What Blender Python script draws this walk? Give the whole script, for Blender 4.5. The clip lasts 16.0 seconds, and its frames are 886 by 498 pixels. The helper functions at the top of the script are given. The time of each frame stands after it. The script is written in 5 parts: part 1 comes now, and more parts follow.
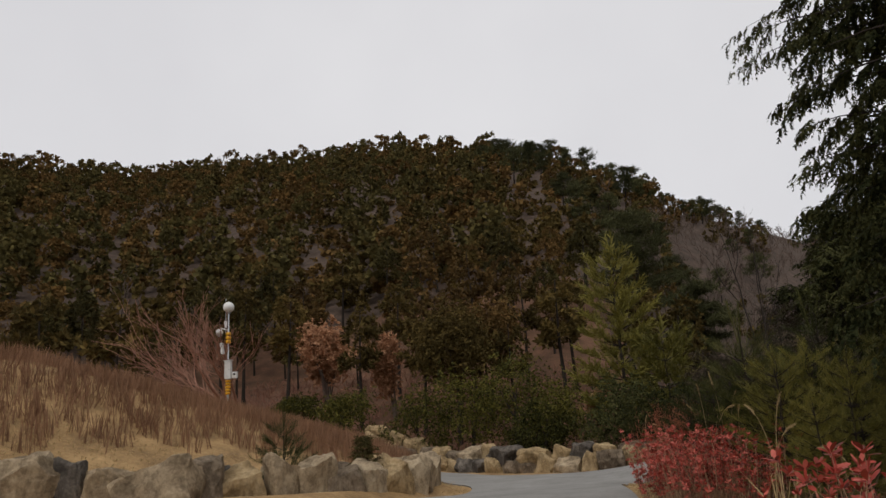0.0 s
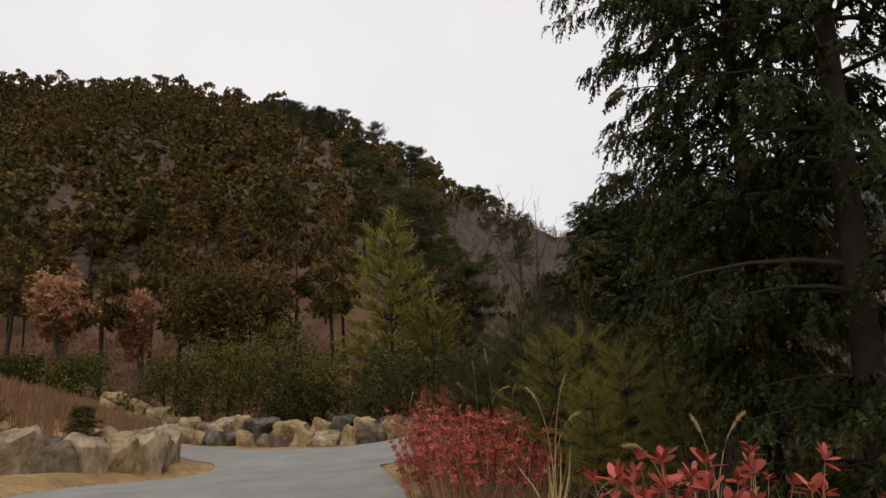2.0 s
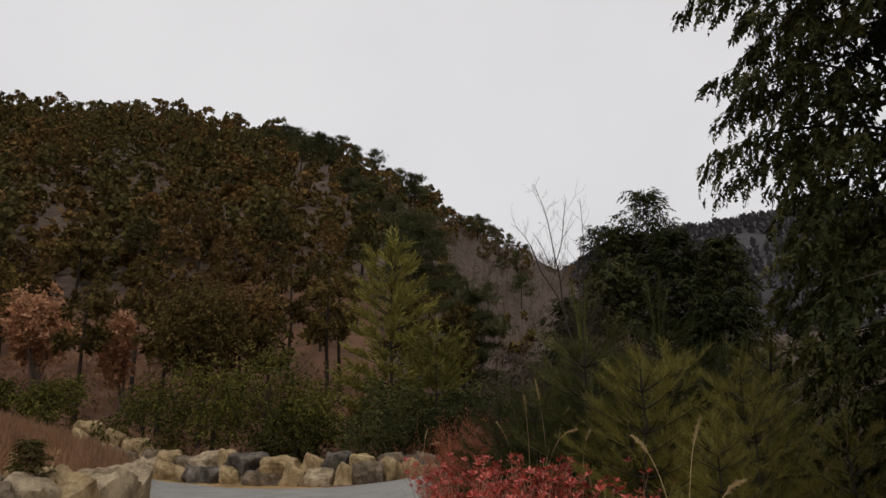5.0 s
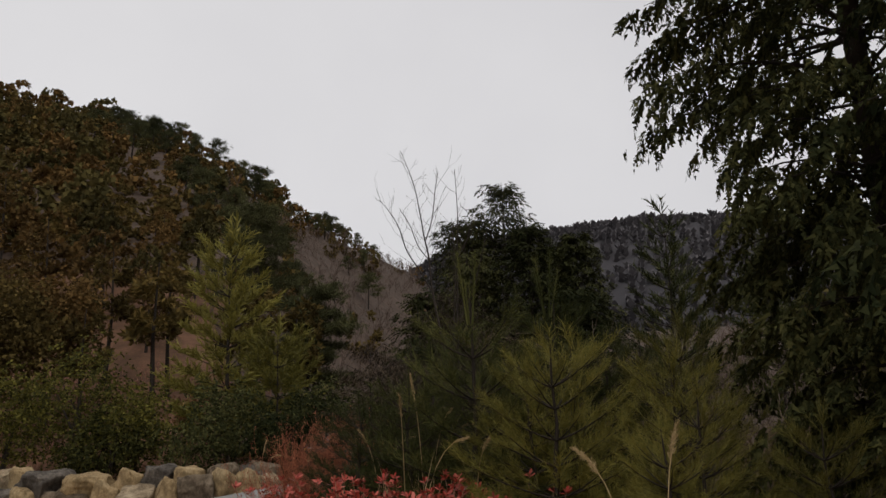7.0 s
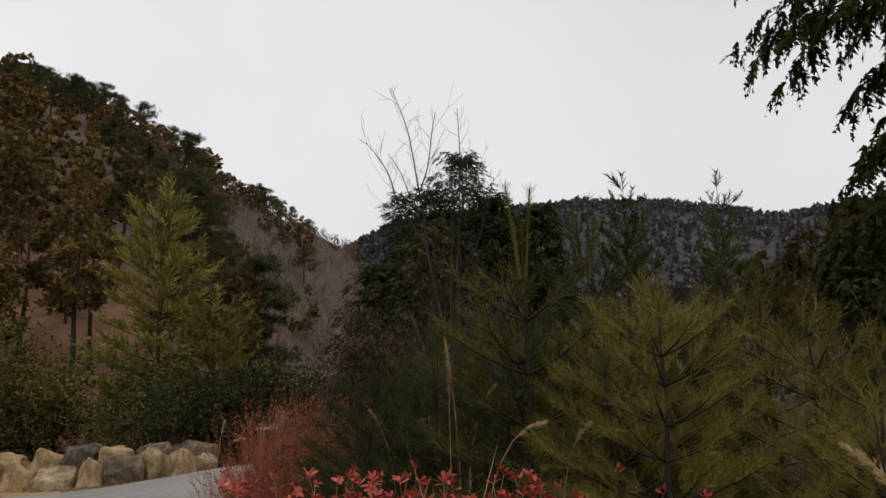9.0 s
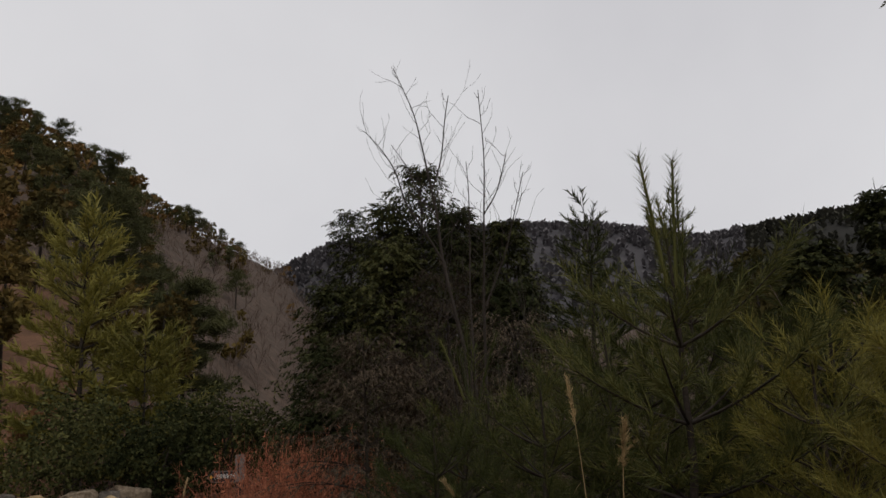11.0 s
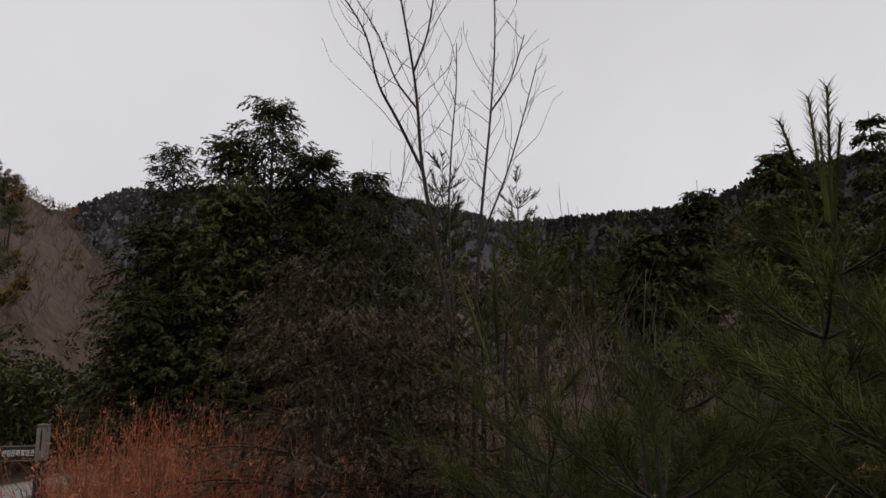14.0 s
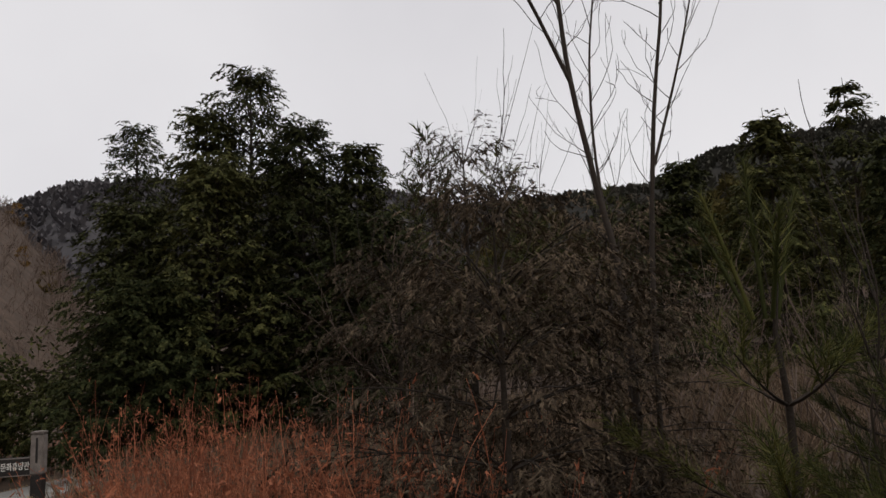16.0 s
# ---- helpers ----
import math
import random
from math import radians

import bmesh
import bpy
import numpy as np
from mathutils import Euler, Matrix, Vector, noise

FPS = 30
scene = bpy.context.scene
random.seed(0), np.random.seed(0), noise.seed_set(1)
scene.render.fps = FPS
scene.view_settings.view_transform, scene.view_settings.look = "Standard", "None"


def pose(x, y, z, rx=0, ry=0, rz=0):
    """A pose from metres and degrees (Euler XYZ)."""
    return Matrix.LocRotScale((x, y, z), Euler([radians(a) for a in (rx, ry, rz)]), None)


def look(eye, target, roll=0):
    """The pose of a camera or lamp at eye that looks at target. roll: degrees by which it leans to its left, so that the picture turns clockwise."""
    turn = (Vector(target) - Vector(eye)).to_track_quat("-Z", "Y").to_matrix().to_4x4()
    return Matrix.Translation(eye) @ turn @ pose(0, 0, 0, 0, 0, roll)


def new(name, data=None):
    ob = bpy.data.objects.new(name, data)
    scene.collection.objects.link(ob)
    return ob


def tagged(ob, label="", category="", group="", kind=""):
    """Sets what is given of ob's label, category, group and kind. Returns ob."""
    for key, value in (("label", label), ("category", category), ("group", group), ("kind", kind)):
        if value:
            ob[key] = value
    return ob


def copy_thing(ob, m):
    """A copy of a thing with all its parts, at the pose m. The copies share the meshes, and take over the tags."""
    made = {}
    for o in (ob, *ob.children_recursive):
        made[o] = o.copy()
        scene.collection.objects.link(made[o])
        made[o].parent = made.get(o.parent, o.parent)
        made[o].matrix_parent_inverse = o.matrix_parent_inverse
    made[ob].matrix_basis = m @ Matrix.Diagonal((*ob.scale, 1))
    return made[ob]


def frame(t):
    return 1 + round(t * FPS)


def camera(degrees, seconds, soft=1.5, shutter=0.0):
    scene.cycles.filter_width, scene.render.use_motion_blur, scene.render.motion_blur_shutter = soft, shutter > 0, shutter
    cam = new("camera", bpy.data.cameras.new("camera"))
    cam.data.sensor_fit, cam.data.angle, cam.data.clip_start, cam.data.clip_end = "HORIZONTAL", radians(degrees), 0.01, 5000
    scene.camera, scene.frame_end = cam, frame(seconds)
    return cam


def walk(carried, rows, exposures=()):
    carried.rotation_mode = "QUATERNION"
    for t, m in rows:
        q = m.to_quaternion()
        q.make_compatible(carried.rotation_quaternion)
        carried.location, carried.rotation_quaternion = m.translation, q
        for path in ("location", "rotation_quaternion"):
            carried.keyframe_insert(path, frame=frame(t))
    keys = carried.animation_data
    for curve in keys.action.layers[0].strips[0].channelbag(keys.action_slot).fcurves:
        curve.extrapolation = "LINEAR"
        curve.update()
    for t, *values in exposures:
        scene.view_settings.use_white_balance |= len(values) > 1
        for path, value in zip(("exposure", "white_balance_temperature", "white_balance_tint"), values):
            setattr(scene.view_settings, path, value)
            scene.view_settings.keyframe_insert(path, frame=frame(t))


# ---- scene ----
# Exposure along the walk: seconds, stops, kelvin, tint.
EXPO = [(0.0, -0.1, 6500, 10), (1.0, 0.02, 6550, 10), (2.0, 0.14, 6690, 10), (3.0, 0.12, 6690, 10), (4.0, 0.02, 6640, 10), (6.5, -0.15, 6550, 10), (7.2, -0.12, 6550, 10), (8.6, 0.1, 6600, 10), (11.0, -0.18, 6500, 10), (14.5, -0.12, 6530, 11), (16.0, 0.0, 6550, 11)]
# Camera: seconds, place, then yaw (left of north), pitch up and roll in degrees.
cam = camera(66.10, 16.0)
PATH = [
    (0.0, 0.000, 0.000, 1.600, -0.36, 13.80, -3.81),
    (0.5, 0.055, 0.436, 1.596, -5.70, 12.51, -3.03),
    (1.0, 0.154, 0.858, 1.604, -9.40, 12.05, -2.50),
    (1.5, 0.269, 1.272, 1.640, -12.45, 11.32, -1.77),
    (2.0, 0.338, 1.693, 1.657, -18.92, 10.54, -1.80),
    (2.5, 0.444, 2.107, 1.653, -18.00, 10.47, -0.79),
    (3.0, 0.486, 2.529, 1.678, -17.73, 10.86, -0.68),
    (3.5, 0.464, 2.960, 1.678, -17.14, 11.61, -0.72),
    (4.0, 0.499, 3.393, 1.702, -16.94, 13.26, -0.98),
    (4.2, 0.496, 3.568, 1.715, -17.57, 13.25, -0.98),
    (6.3, 1.146, 5.435, 1.718, -23.20, 13.49, -0.77),
    (6.5, 1.181, 5.603, 1.737, -25.35, 13.58, -1.24),
    (7.0, 1.209, 6.033, 1.737, -32.50, 12.94, -2.19),
    (7.5, 1.282, 6.447, 1.715, -35.19, 12.54, -1.53),
    (8.0, 1.305, 6.875, 1.706, -36.68, 11.80, -1.15),
    (8.5, 1.281, 7.306, 1.733, -37.79, 10.90, -1.42),
    (8.7, 1.284, 7.478, 1.725, -37.87, 10.87, -1.54),
    (10.8, 1.537, 9.444, 1.962, -43.23, 12.75, -3.21),
    (11.0, 1.560, 9.610, 1.946, -44.01, 12.64, -3.29),
    (11.5, 1.657, 10.017, 1.950, -46.22, 12.11, -2.91),
    (12.0, 1.729, 10.439, 1.938, -49.97, 11.87, -2.14),
    (12.5, 1.854, 10.840, 1.912, -51.87, 11.54, -1.65),
    (13.0, 1.975, 11.270, 1.921, -53.88, 11.96, -1.32),
    (13.5, 2.081, 11.696, 1.936, -57.94, 11.67, -0.95),
    (14.0, 2.221, 12.128, 1.936, -59.99, 9.74, -0.55),
    (14.5, 2.310, 12.557, 1.924, -61.90, 9.85, -0.04),
    (15.0, 2.466, 12.971, 1.900, -63.06, 10.09, -1.61),
    (15.5, 2.595, 13.411, 1.887, -62.41, 9.66, -2.13),
    (16.0, 2.720, 13.822, 1.893, -63.62, 8.34, -2.97),
]
walk(cam, [(t, pose(x, y, z, 90 + pitch, 0, yaw) @ pose(0, 0, 0, 0, 0, roll)) for t, x, y, z, yaw, pitch, roll in PATH],
     exposures=EXPO)

# ---------------------------------------------------------------- light
world = bpy.data.worlds.new("overcast_sky")
scene.world = world
world.use_nodes = True
wn, wl = world.node_tree.nodes, world.node_tree.links
wn.clear()
sky = wn.new("ShaderNodeTexSky")
sky.sky_type, sky.sun_disc = "NISHITA", False
sky.sun_elevation, sky.sun_rotation = radians(53), radians(205)
sky.air_density, sky.dust_density = 1.0, 3.0
dim = wn.new("ShaderNodeVectorMath")
dim.operation = "SCALE"
dim.inputs[3].default_value = 0.06
coord = wn.new("ShaderNodeTexCoord")
cloud = wn.new("ShaderNodeTexNoise")
cloud.inputs["Scale"].default_value, cloud.inputs["Detail"].default_value = 1.6, 5.0
ramp = wn.new("ShaderNodeValToRGB")
ramp.color_ramp.elements[0].position, ramp.color_ramp.elements[0].color = 0.3, (0.735, 0.725, 0.75, 1)
ramp.color_ramp.elements[1].position, ramp.color_ramp.elements[1].color = 0.75, (0.875, 0.865, 0.88, 1)
mix = wn.new("ShaderNodeMix")
mix.data_type = "RGBA"
mix.inputs[0].default_value = 0.9
back = wn.new("ShaderNodeBackground")
back.inputs["Strength"].default_value = 1.0
wout = wn.new("ShaderNodeOutputWorld")
wl.new(sky.outputs[0], dim.inputs[0])
wl.new(coord.outputs["Generated"], cloud.inputs["Vector"])
wl.new(cloud.outputs["Fac"], ramp.inputs[0])
wl.new(dim.outputs[0], mix.inputs[6])
wl.new(ramp.outputs[0], mix.inputs[7])
wl.new(mix.outputs[2], back.inputs["Color"])
wl.new(back.outputs[0], wout.inputs[0])

sun_data = bpy.data.lights.new("sun", "SUN")
sun_data.energy, sun_data.angle, sun_data.color = 1.1, radians(50), (1.0, 0.97, 0.92)
sun_ob = new("sun", sun_data)
sun_ob.matrix_world = look((-14, -30, 44), (0, 0, 0))


# ---------------------------------------------------------------- materials
def mat(name, dark, light, scale=3.0, rough=0.8, bump=0.0, bump_scale=60.0, island=0.35, spec=0.2, metal=0.0, mid=None, through_light=0.0):
    """Two or three tones mixed by noise at two sizes and by a random tone for each piece."""
    m = bpy.data.materials.new(name)
    m.use_nodes = True
    n, l = m.node_tree.nodes, m.node_tree.links
    b = n["Principled BSDF"]
    b.inputs["Roughness"].default_value, b.inputs["Metallic"].default_value = rough, metal
    b.inputs["Specular IOR Level"].default_value = spec
    geo = n.new("ShaderNodeNewGeometry")
    info = n.new("ShaderNodeObjectInfo")
    big, small = n.new("ShaderNodeTexNoise"), n.new("ShaderNodeTexNoise")
    big.inputs["Scale"].default_value, big.inputs["Detail"].default_value = scale, 4.0
    small.inputs["Scale"].default_value, small.inputs["Detail"].default_value = scale * 9, 3.0
    pos = geo.outputs["Position"]
    l.new(pos, big.inputs["Vector"])
    l.new(pos, small.inputs["Vector"])

    def mul(a, k):
        node = n.new("ShaderNodeMath")
        node.operation, node.inputs[1].default_value = "MULTIPLY", k
        l.new(a, node.inputs[0])
        return node.outputs[0]

    def add(a, c):
        node = n.new("ShaderNodeMath")
        node.operation = "ADD"
        l.new(a, node.inputs[0])
        l.new(c, node.inputs[1])
        return node.outputs[0]

    rest = 1.0 - island
    fac = add(add(mul(big.outputs["Fac"], rest * 0.65), mul(small.outputs["Fac"], rest * 0.35)),
              add(mul(geo.outputs["Random Per Island"], island * 0.6), mul(info.outputs["Random"], island * 0.4)))
    r = n.new("ShaderNodeValToRGB")
    e = r.color_ramp.elements
    e[0].position, e[0].color = 0.28, (*dark, 1)
    e[1].position, e[1].color = 0.72, (*light, 1)
    if mid:
        k = e.new(0.5)
        k.color = (*mid, 1)
    l.new(fac, r.inputs[0])
    l.new(r.outputs[0], b.inputs["Base Color"])
    if bump:
        tex, bp = n.new("ShaderNodeTexNoise"), n.new("ShaderNodeBump")
        tex.inputs["Scale"].default_value, tex.inputs["Detail"].default_value = bump_scale, 6.0
        bp.inputs["Strength"].default_value, bp.inputs["Distance"].default_value = bump, 0.02
        l.new(pos, tex.inputs["Vector"])
        l.new(tex.outputs["Fac"], bp.inputs["Height"])
        l.new(bp.outputs[0], b.inputs["Normal"])
    if through_light:
        tr, ad, out = n.new("ShaderNodeBsdfTranslucent"), n.new("ShaderNodeMixShader"), n["Material Output"]
        ad.inputs[0].default_value = through_light
        l.new(r.outputs[0], tr.inputs["Color"])
        l.new(b.outputs[0], ad.inputs[1])
        l.new(tr.outputs[0], ad.inputs[2])
        l.new(ad.outputs[0], out.inputs["Surface"])
    return m


M_CYPRESS = mat("cypress_leaf", (0.012, 0.016, 0.006), (0.112, 0.108, 0.038), 1.6, 0.8, island=0.5, mid=(0.038, 0.042, 0.016), spec=0.05, through_light=0.12)
M_FOREST = mat("forest_leaf", (0.027, 0.020, 0.008), (0.220, 0.152, 0.047), 0.12, 0.85, island=0.4, mid=(0.095, 0.069, 0.023), spec=0.05, through_light=0.15)
M_FOREST_D = mat("forest_dark", (0.019, 0.017, 0.008), (0.158, 0.127, 0.044), 0.2, 0.85, island=0.4, mid=(0.066, 0.056, 0.021), spec=0.05, through_light=0.15)
M_FOREST_B = mat("forest_rust", (0.034, 0.021, 0.009), (0.235, 0.138, 0.048), 0.12, 0.85, island=0.4, mid=(0.106, 0.066, 0.024), spec=0.05, through_light=0.15)
M_PINE = mat("pine_needle", (0.020, 0.026, 0.008), (0.140, 0.138, 0.042), 1.2, 0.65, island=0.55, mid=(0.052, 0.058, 0.017), spec=0.1, through_light=0.2)
M_PINE_HILL = mat("hill_pine_needle", (0.022, 0.026, 0.012), (0.130, 0.128, 0.052), 0.2, 0.75, island=0.4, mid=(0.058, 0.060, 0.026), spec=0.05, through_light=0.12)
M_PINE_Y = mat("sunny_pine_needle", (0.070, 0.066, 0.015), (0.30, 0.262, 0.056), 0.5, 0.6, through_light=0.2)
M_BROWN_CON = mat("dull_conifer_leaf", (0.028, 0.021, 0.014), (0.190, 0.143, 0.098), 2.0, 0.8, island=0.6, mid=(0.075, 0.056, 0.038), spec=0.05, through_light=0.15)
M_BROAD = mat("evergreen_leaf", (0.013, 0.015, 0.005), (0.160, 0.142, 0.030), 0.35, 0.65, island=0.55, mid=(0.049, 0.049, 0.013), spec=0.08, through_light=0.2)
M_RED = mat("red_leaf", (0.13, 0.030, 0.018), (0.60, 0.15, 0.11), 3.0, 0.5, island=0.75, spec=0.3, mid=(0.37, 0.050, 0.032), through_light=0.25)
M_ORANGE = mat("rust_twig", (0.17, 0.055, 0.030), (0.52, 0.20, 0.11), 2.0, 0.8, island=0.6, through_light=0.2)
M_DRYLEAF = mat("dry_leaf", (0.32, 0.155, 0.08), (0.68, 0.40, 0.23), 1.0, 0.8, island=0.6, through_light=0.3)
M_GRASS = mat("brown_grass", (0.10, 0.052, 0.030), (0.31, 0.172, 0.098), 0.35, 0.85, island=0.5, through_light=0.25)
M_DEAD = mat("dead_undergrowth", (0.050, 0.036, 0.026), (0.21, 0.145, 0.095), 0.6, 0.9, island=0.5, through_light=0.2)
M_STRAW = mat("straw", (0.24, 0.17, 0.08), (0.60, 0.45, 0.24), 3.0, 0.8, island=0.5, through_light=0.25)
M_BARK = mat("bark", (0.014, 0.011, 0.009), (0.052, 0.040, 0.031), 6.0, 0.9, bump=0.6, bump_scale=40)
M_TWIG = mat("grey_twig", (0.074, 0.052, 0.041), (0.205, 0.153, 0.122), 2.0, 0.9)
M_TWIG_RED = mat("reddish_twig", (0.18, 0.088, 0.062), (0.40, 0.215, 0.15), 2.0, 0.9)
M_CANE = mat("dry_cane", (0.16, 0.085, 0.055), (0.50, 0.33, 0.21), 3.0, 0.85, island=0.6)
M_SAPLING = mat("dark_twig", (0.018, 0.014, 0.012), (0.080, 0.064, 0.052), 3.0, 0.9)


def stone(name, tones, seed):
    """Weathered rock: mottled tones, dark upright streaks and pitted relief."""
    m = mat(name, tones[0], tones[2], 1.5, 0.95, island=0.12, mid=tones[1], spec=0.1)
    n, l = m.node_tree.nodes, m.node_tree.links
    b = n["Principled BSDF"]
    base = b.inputs["Base Color"].links[0].from_socket
    geo, mp, streak, ramp_s, mixer = (n.new("ShaderNode" + k) for k in ("NewGeometry", "Mapping", "TexNoise", "ValToRGB", "Mix"))
    mp.inputs["Scale"].default_value, mp.inputs["Location"].default_value = (3.2, 3.2, 1.9), (seed, 2 * seed, 0)
    streak.inputs["Scale"].default_value, streak.inputs["Detail"].default_value, streak.inputs["Roughness"].default_value = 1.0, 7.0, 0.7
    ramp_s.color_ramp.elements[0].position, ramp_s.color_ramp.elements[0].color = 0.40, (0.16, 0.15, 0.14, 1)
    ramp_s.color_ramp.elements[1].position, ramp_s.color_ramp.elements[1].color = 0.56, (1, 1, 1, 1)
    mixer.data_type, mixer.blend_type = "RGBA", "MULTIPLY"
    mixer.inputs[0].default_value = 0.5
    l.new(geo.outputs["Position"], mp.inputs["Vector"])
    l.new(mp.outputs[0], streak.inputs["Vector"])
    l.new(streak.outputs["Fac"], ramp_s.inputs[0])
    l.new(base, mixer.inputs[6])
    l.new(ramp_s.outputs[0], mixer.inputs[7])
    l.new(mixer.outputs[2], b.inputs["Base Color"])
    pit, bp = n.new("ShaderNodeTexNoise"), n.new("ShaderNodeBump")
    pit.inputs["Scale"].default_value, pit.inputs["Detail"].default_value, pit.inputs["Roughness"].default_value = 5.0, 10.0, 0.75
    bp.inputs["Strength"].default_value, bp.inputs["Distance"].default_value = 1.0, 0.12
    l.new(geo.outputs["Position"], pit.inputs["Vector"])
    l.new(pit.outputs["Fac"], bp.inputs["Height"])
    l.new(bp.outputs[0], b.inputs["Normal"])
    return m


M_ROCK = stone("boulder_stone", ((0.17, 0.125, 0.080), (0.44, 0.34, 0.22), (0.66, 0.54, 0.37)), 3)
M_ROCK_D = stone("dark_stone", ((0.050, 0.044, 0.039), (0.13, 0.112, 0.094), (0.31, 0.265, 0.215)), 7)
M_ROCK_Y = stone("ochre_stone", ((0.20, 0.14, 0.07), (0.42, 0.30, 0.16), (0.60, 0.46, 0.27)), 11)
M_ROCK_B = stone("brown_stone", ((0.09, 0.07, 0.05), (0.21, 0.16, 0.11), (0.40, 0.32, 0.23)), 15)
M_GROUND = mat("dry_ground", (0.14, 0.085, 0.042), (0.46, 0.30, 0.14), 0.9, 0.95, bump=1.0, bump_scale=30, island=0.0, mid=(0.30, 0.19, 0.085))
M_LITTER = mat("leaf_litter", (0.060, 0.034, 0.021), (0.215, 0.112, 0.066), 0.6, 0.95, bump=1.0, bump_scale=5, island=0.0, mid=(0.120, 0.064, 0.038))
M_VALLEY = mat("valley_floor", (0.037, 0.026, 0.020), (0.130, 0.088, 0.064), 0.7, 0.95, bump=1.0, bump_scale=5, island=0.0, mid=(0.073, 0.051, 0.038))
M_ROAD = mat("concrete_road", (0.18, 0.172, 0.158), (0.30, 0.29, 0.268), 0.9, 0.88, bump=0.4, bump_scale=60, island=0.0, mid=(0.24, 0.231, 0.214), spec=0.1)
# M_FAR and M_FARTREE carry distance haze in their pale bluish-grey base colours.
M_FAR = mat("far_hazy_slope", (0.045, 0.043, 0.047), (0.085, 0.080, 0.083), 0.012, 1.0, island=0.0, spec=0.0)
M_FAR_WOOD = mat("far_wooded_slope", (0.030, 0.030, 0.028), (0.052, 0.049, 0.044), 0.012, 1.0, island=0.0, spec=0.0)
M_FARTREE = mat("far_hazy_tree", (0.085, 0.080, 0.085), (0.165, 0.152, 0.154), 0.02, 1.0, island=0.5, spec=0.0)
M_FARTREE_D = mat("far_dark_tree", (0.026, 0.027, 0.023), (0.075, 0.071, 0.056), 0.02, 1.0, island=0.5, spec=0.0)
M_WHITE = mat("white_paint", (0.62, 0.62, 0.60), (0.80, 0.80, 0.78), 6.0, 0.45, island=0.0, spec=0.4)
M_STEEL = mat("galvanised_steel", (0.36, 0.37, 0.38), (0.52, 0.53, 0.54), 8.0, 0.45, island=0.0, metal=0.6, spec=0.5)
M_YELLOW = mat("yellow_guard", (0.62, 0.30, 0.01), (0.78, 0.42, 0.02), 6.0, 0.5, island=0.0, spec=0.4)
M_DARK = mat("dark_plastic", (0.012, 0.011, 0.011), (0.03, 0.026, 0.024), 8.0, 0.5, island=0.0)
M_POST = mat("weathered_timber", (0.10, 0.085, 0.075), (0.24, 0.21, 0.19), 12.0, 0.85, bump=0.5, bump_scale=50, island=0.0)
M_LETTER = mat("sign_letters", (0.66, 0.65, 0.60), (0.78, 0.77, 0.72), 9.0, 0.6, island=0.0)


# ---------------------------------------------------------------- mesh tools
rng = np.random.default_rng(7)


def mesh_from(name, verts, faces, material, smooth=False):
    """A mesh from arrays of corners and of triangles or quads."""
    me = bpy.data.meshes.new(name)
    verts, faces = np.asarray(verts, np.float32), np.asarray(faces, np.int32)
    k = faces.shape[1]
    me.vertices.add(len(verts))
    me.vertices.foreach_set("co", verts.ravel())
    me.loops.add(faces.size)
    me.loops.foreach_set("vertex_index", faces.ravel())
    me.polygons.add(len(faces))
    me.polygons.foreach_set("loop_start", np.arange(0, faces.size, k, dtype=np.int32))
    if smooth:
        me.polygons.foreach_set("use_smooth", np.ones(len(faces), bool))
    me.update(calc_edges=True)
    me.materials.append(material)
    return me


def part_of(name, me, parent=None, label=""):
    ob = new(name, me)
    ob.parent = parent
    return tagged(ob, label)


def join(pieces):
    """Joins (corners, faces) pairs into one."""
    vs, fs, n = [], [], 0
    for v, f in pieces:
        vs.append(v)
        fs.append(f + n)
        n += len(v)
    return np.concatenate(vs), np.concatenate(fs)


def tube(points, r0, r1, sides=5):
    """A tapered round limb along a line of points, in triangles."""
    p = np.asarray(points, float)
    n = len(p)
    d = np.gradient(p, axis=0)
    d /= np.linalg.norm(d, axis=1, keepdims=True) + 1e-9
    ref = np.where(np.abs(d[:, 2:3]) < 0.9, [[0, 0, 1.0]], [[1.0, 0, 0]])
    a = np.cross(d, ref)
    a /= np.linalg.norm(a, axis=1, keepdims=True) + 1e-9
    b = np.cross(d, a)
    ang = np.linspace(0, 2 * np.pi, sides, endpoint=False)
    rad = np.linspace(r0, r1, n)[:, None, None]
    v = p[:, None] + rad * (np.cos(ang)[None, :, None] * a[:, None] + np.sin(ang)[None, :, None] * b[:, None])
    i, j = np.meshgrid(np.arange(n - 1), np.arange(sides), indexing="ij")
    k = (j + 1) % sides
    q = np.stack([i * sides + j, i * sides + k, (i + 1) * sides + k, (i + 1) * sides + j], -1).reshape(-1, 4)
    return v.reshape(-1, 3), np.concatenate([q[:, [0, 1, 2]], q[:, [0, 2, 3]]])


def scatter(template, pos, fwd, up, size):
    """Copies of a template (corners, triangles) at places, its y along fwd and its z near up, joined."""
    tv, tf = template
    pos, fwd, up = (np.asarray(a, float) for a in (pos, fwd, up))
    fwd = fwd / (np.linalg.norm(fwd, axis=1, keepdims=True) + 1e-9)
    side = np.cross(fwd, up)
    side /= np.linalg.norm(side, axis=1, keepdims=True) + 1e-9
    top = np.cross(side, fwd)
    s = np.broadcast_to(np.asarray(size, float), (len(pos),))[:, None, None]
    v = pos[:, None] + s * (tv[None, :, 0:1] * side[:, None] + tv[None, :, 1:2] * fwd[:, None] + tv[None, :, 2:3] * top[:, None])
    f = tf[None] + (np.arange(len(pos)) * len(tv))[:, None, None]
    return v.reshape(-1, 3), f.reshape(-1, 3)


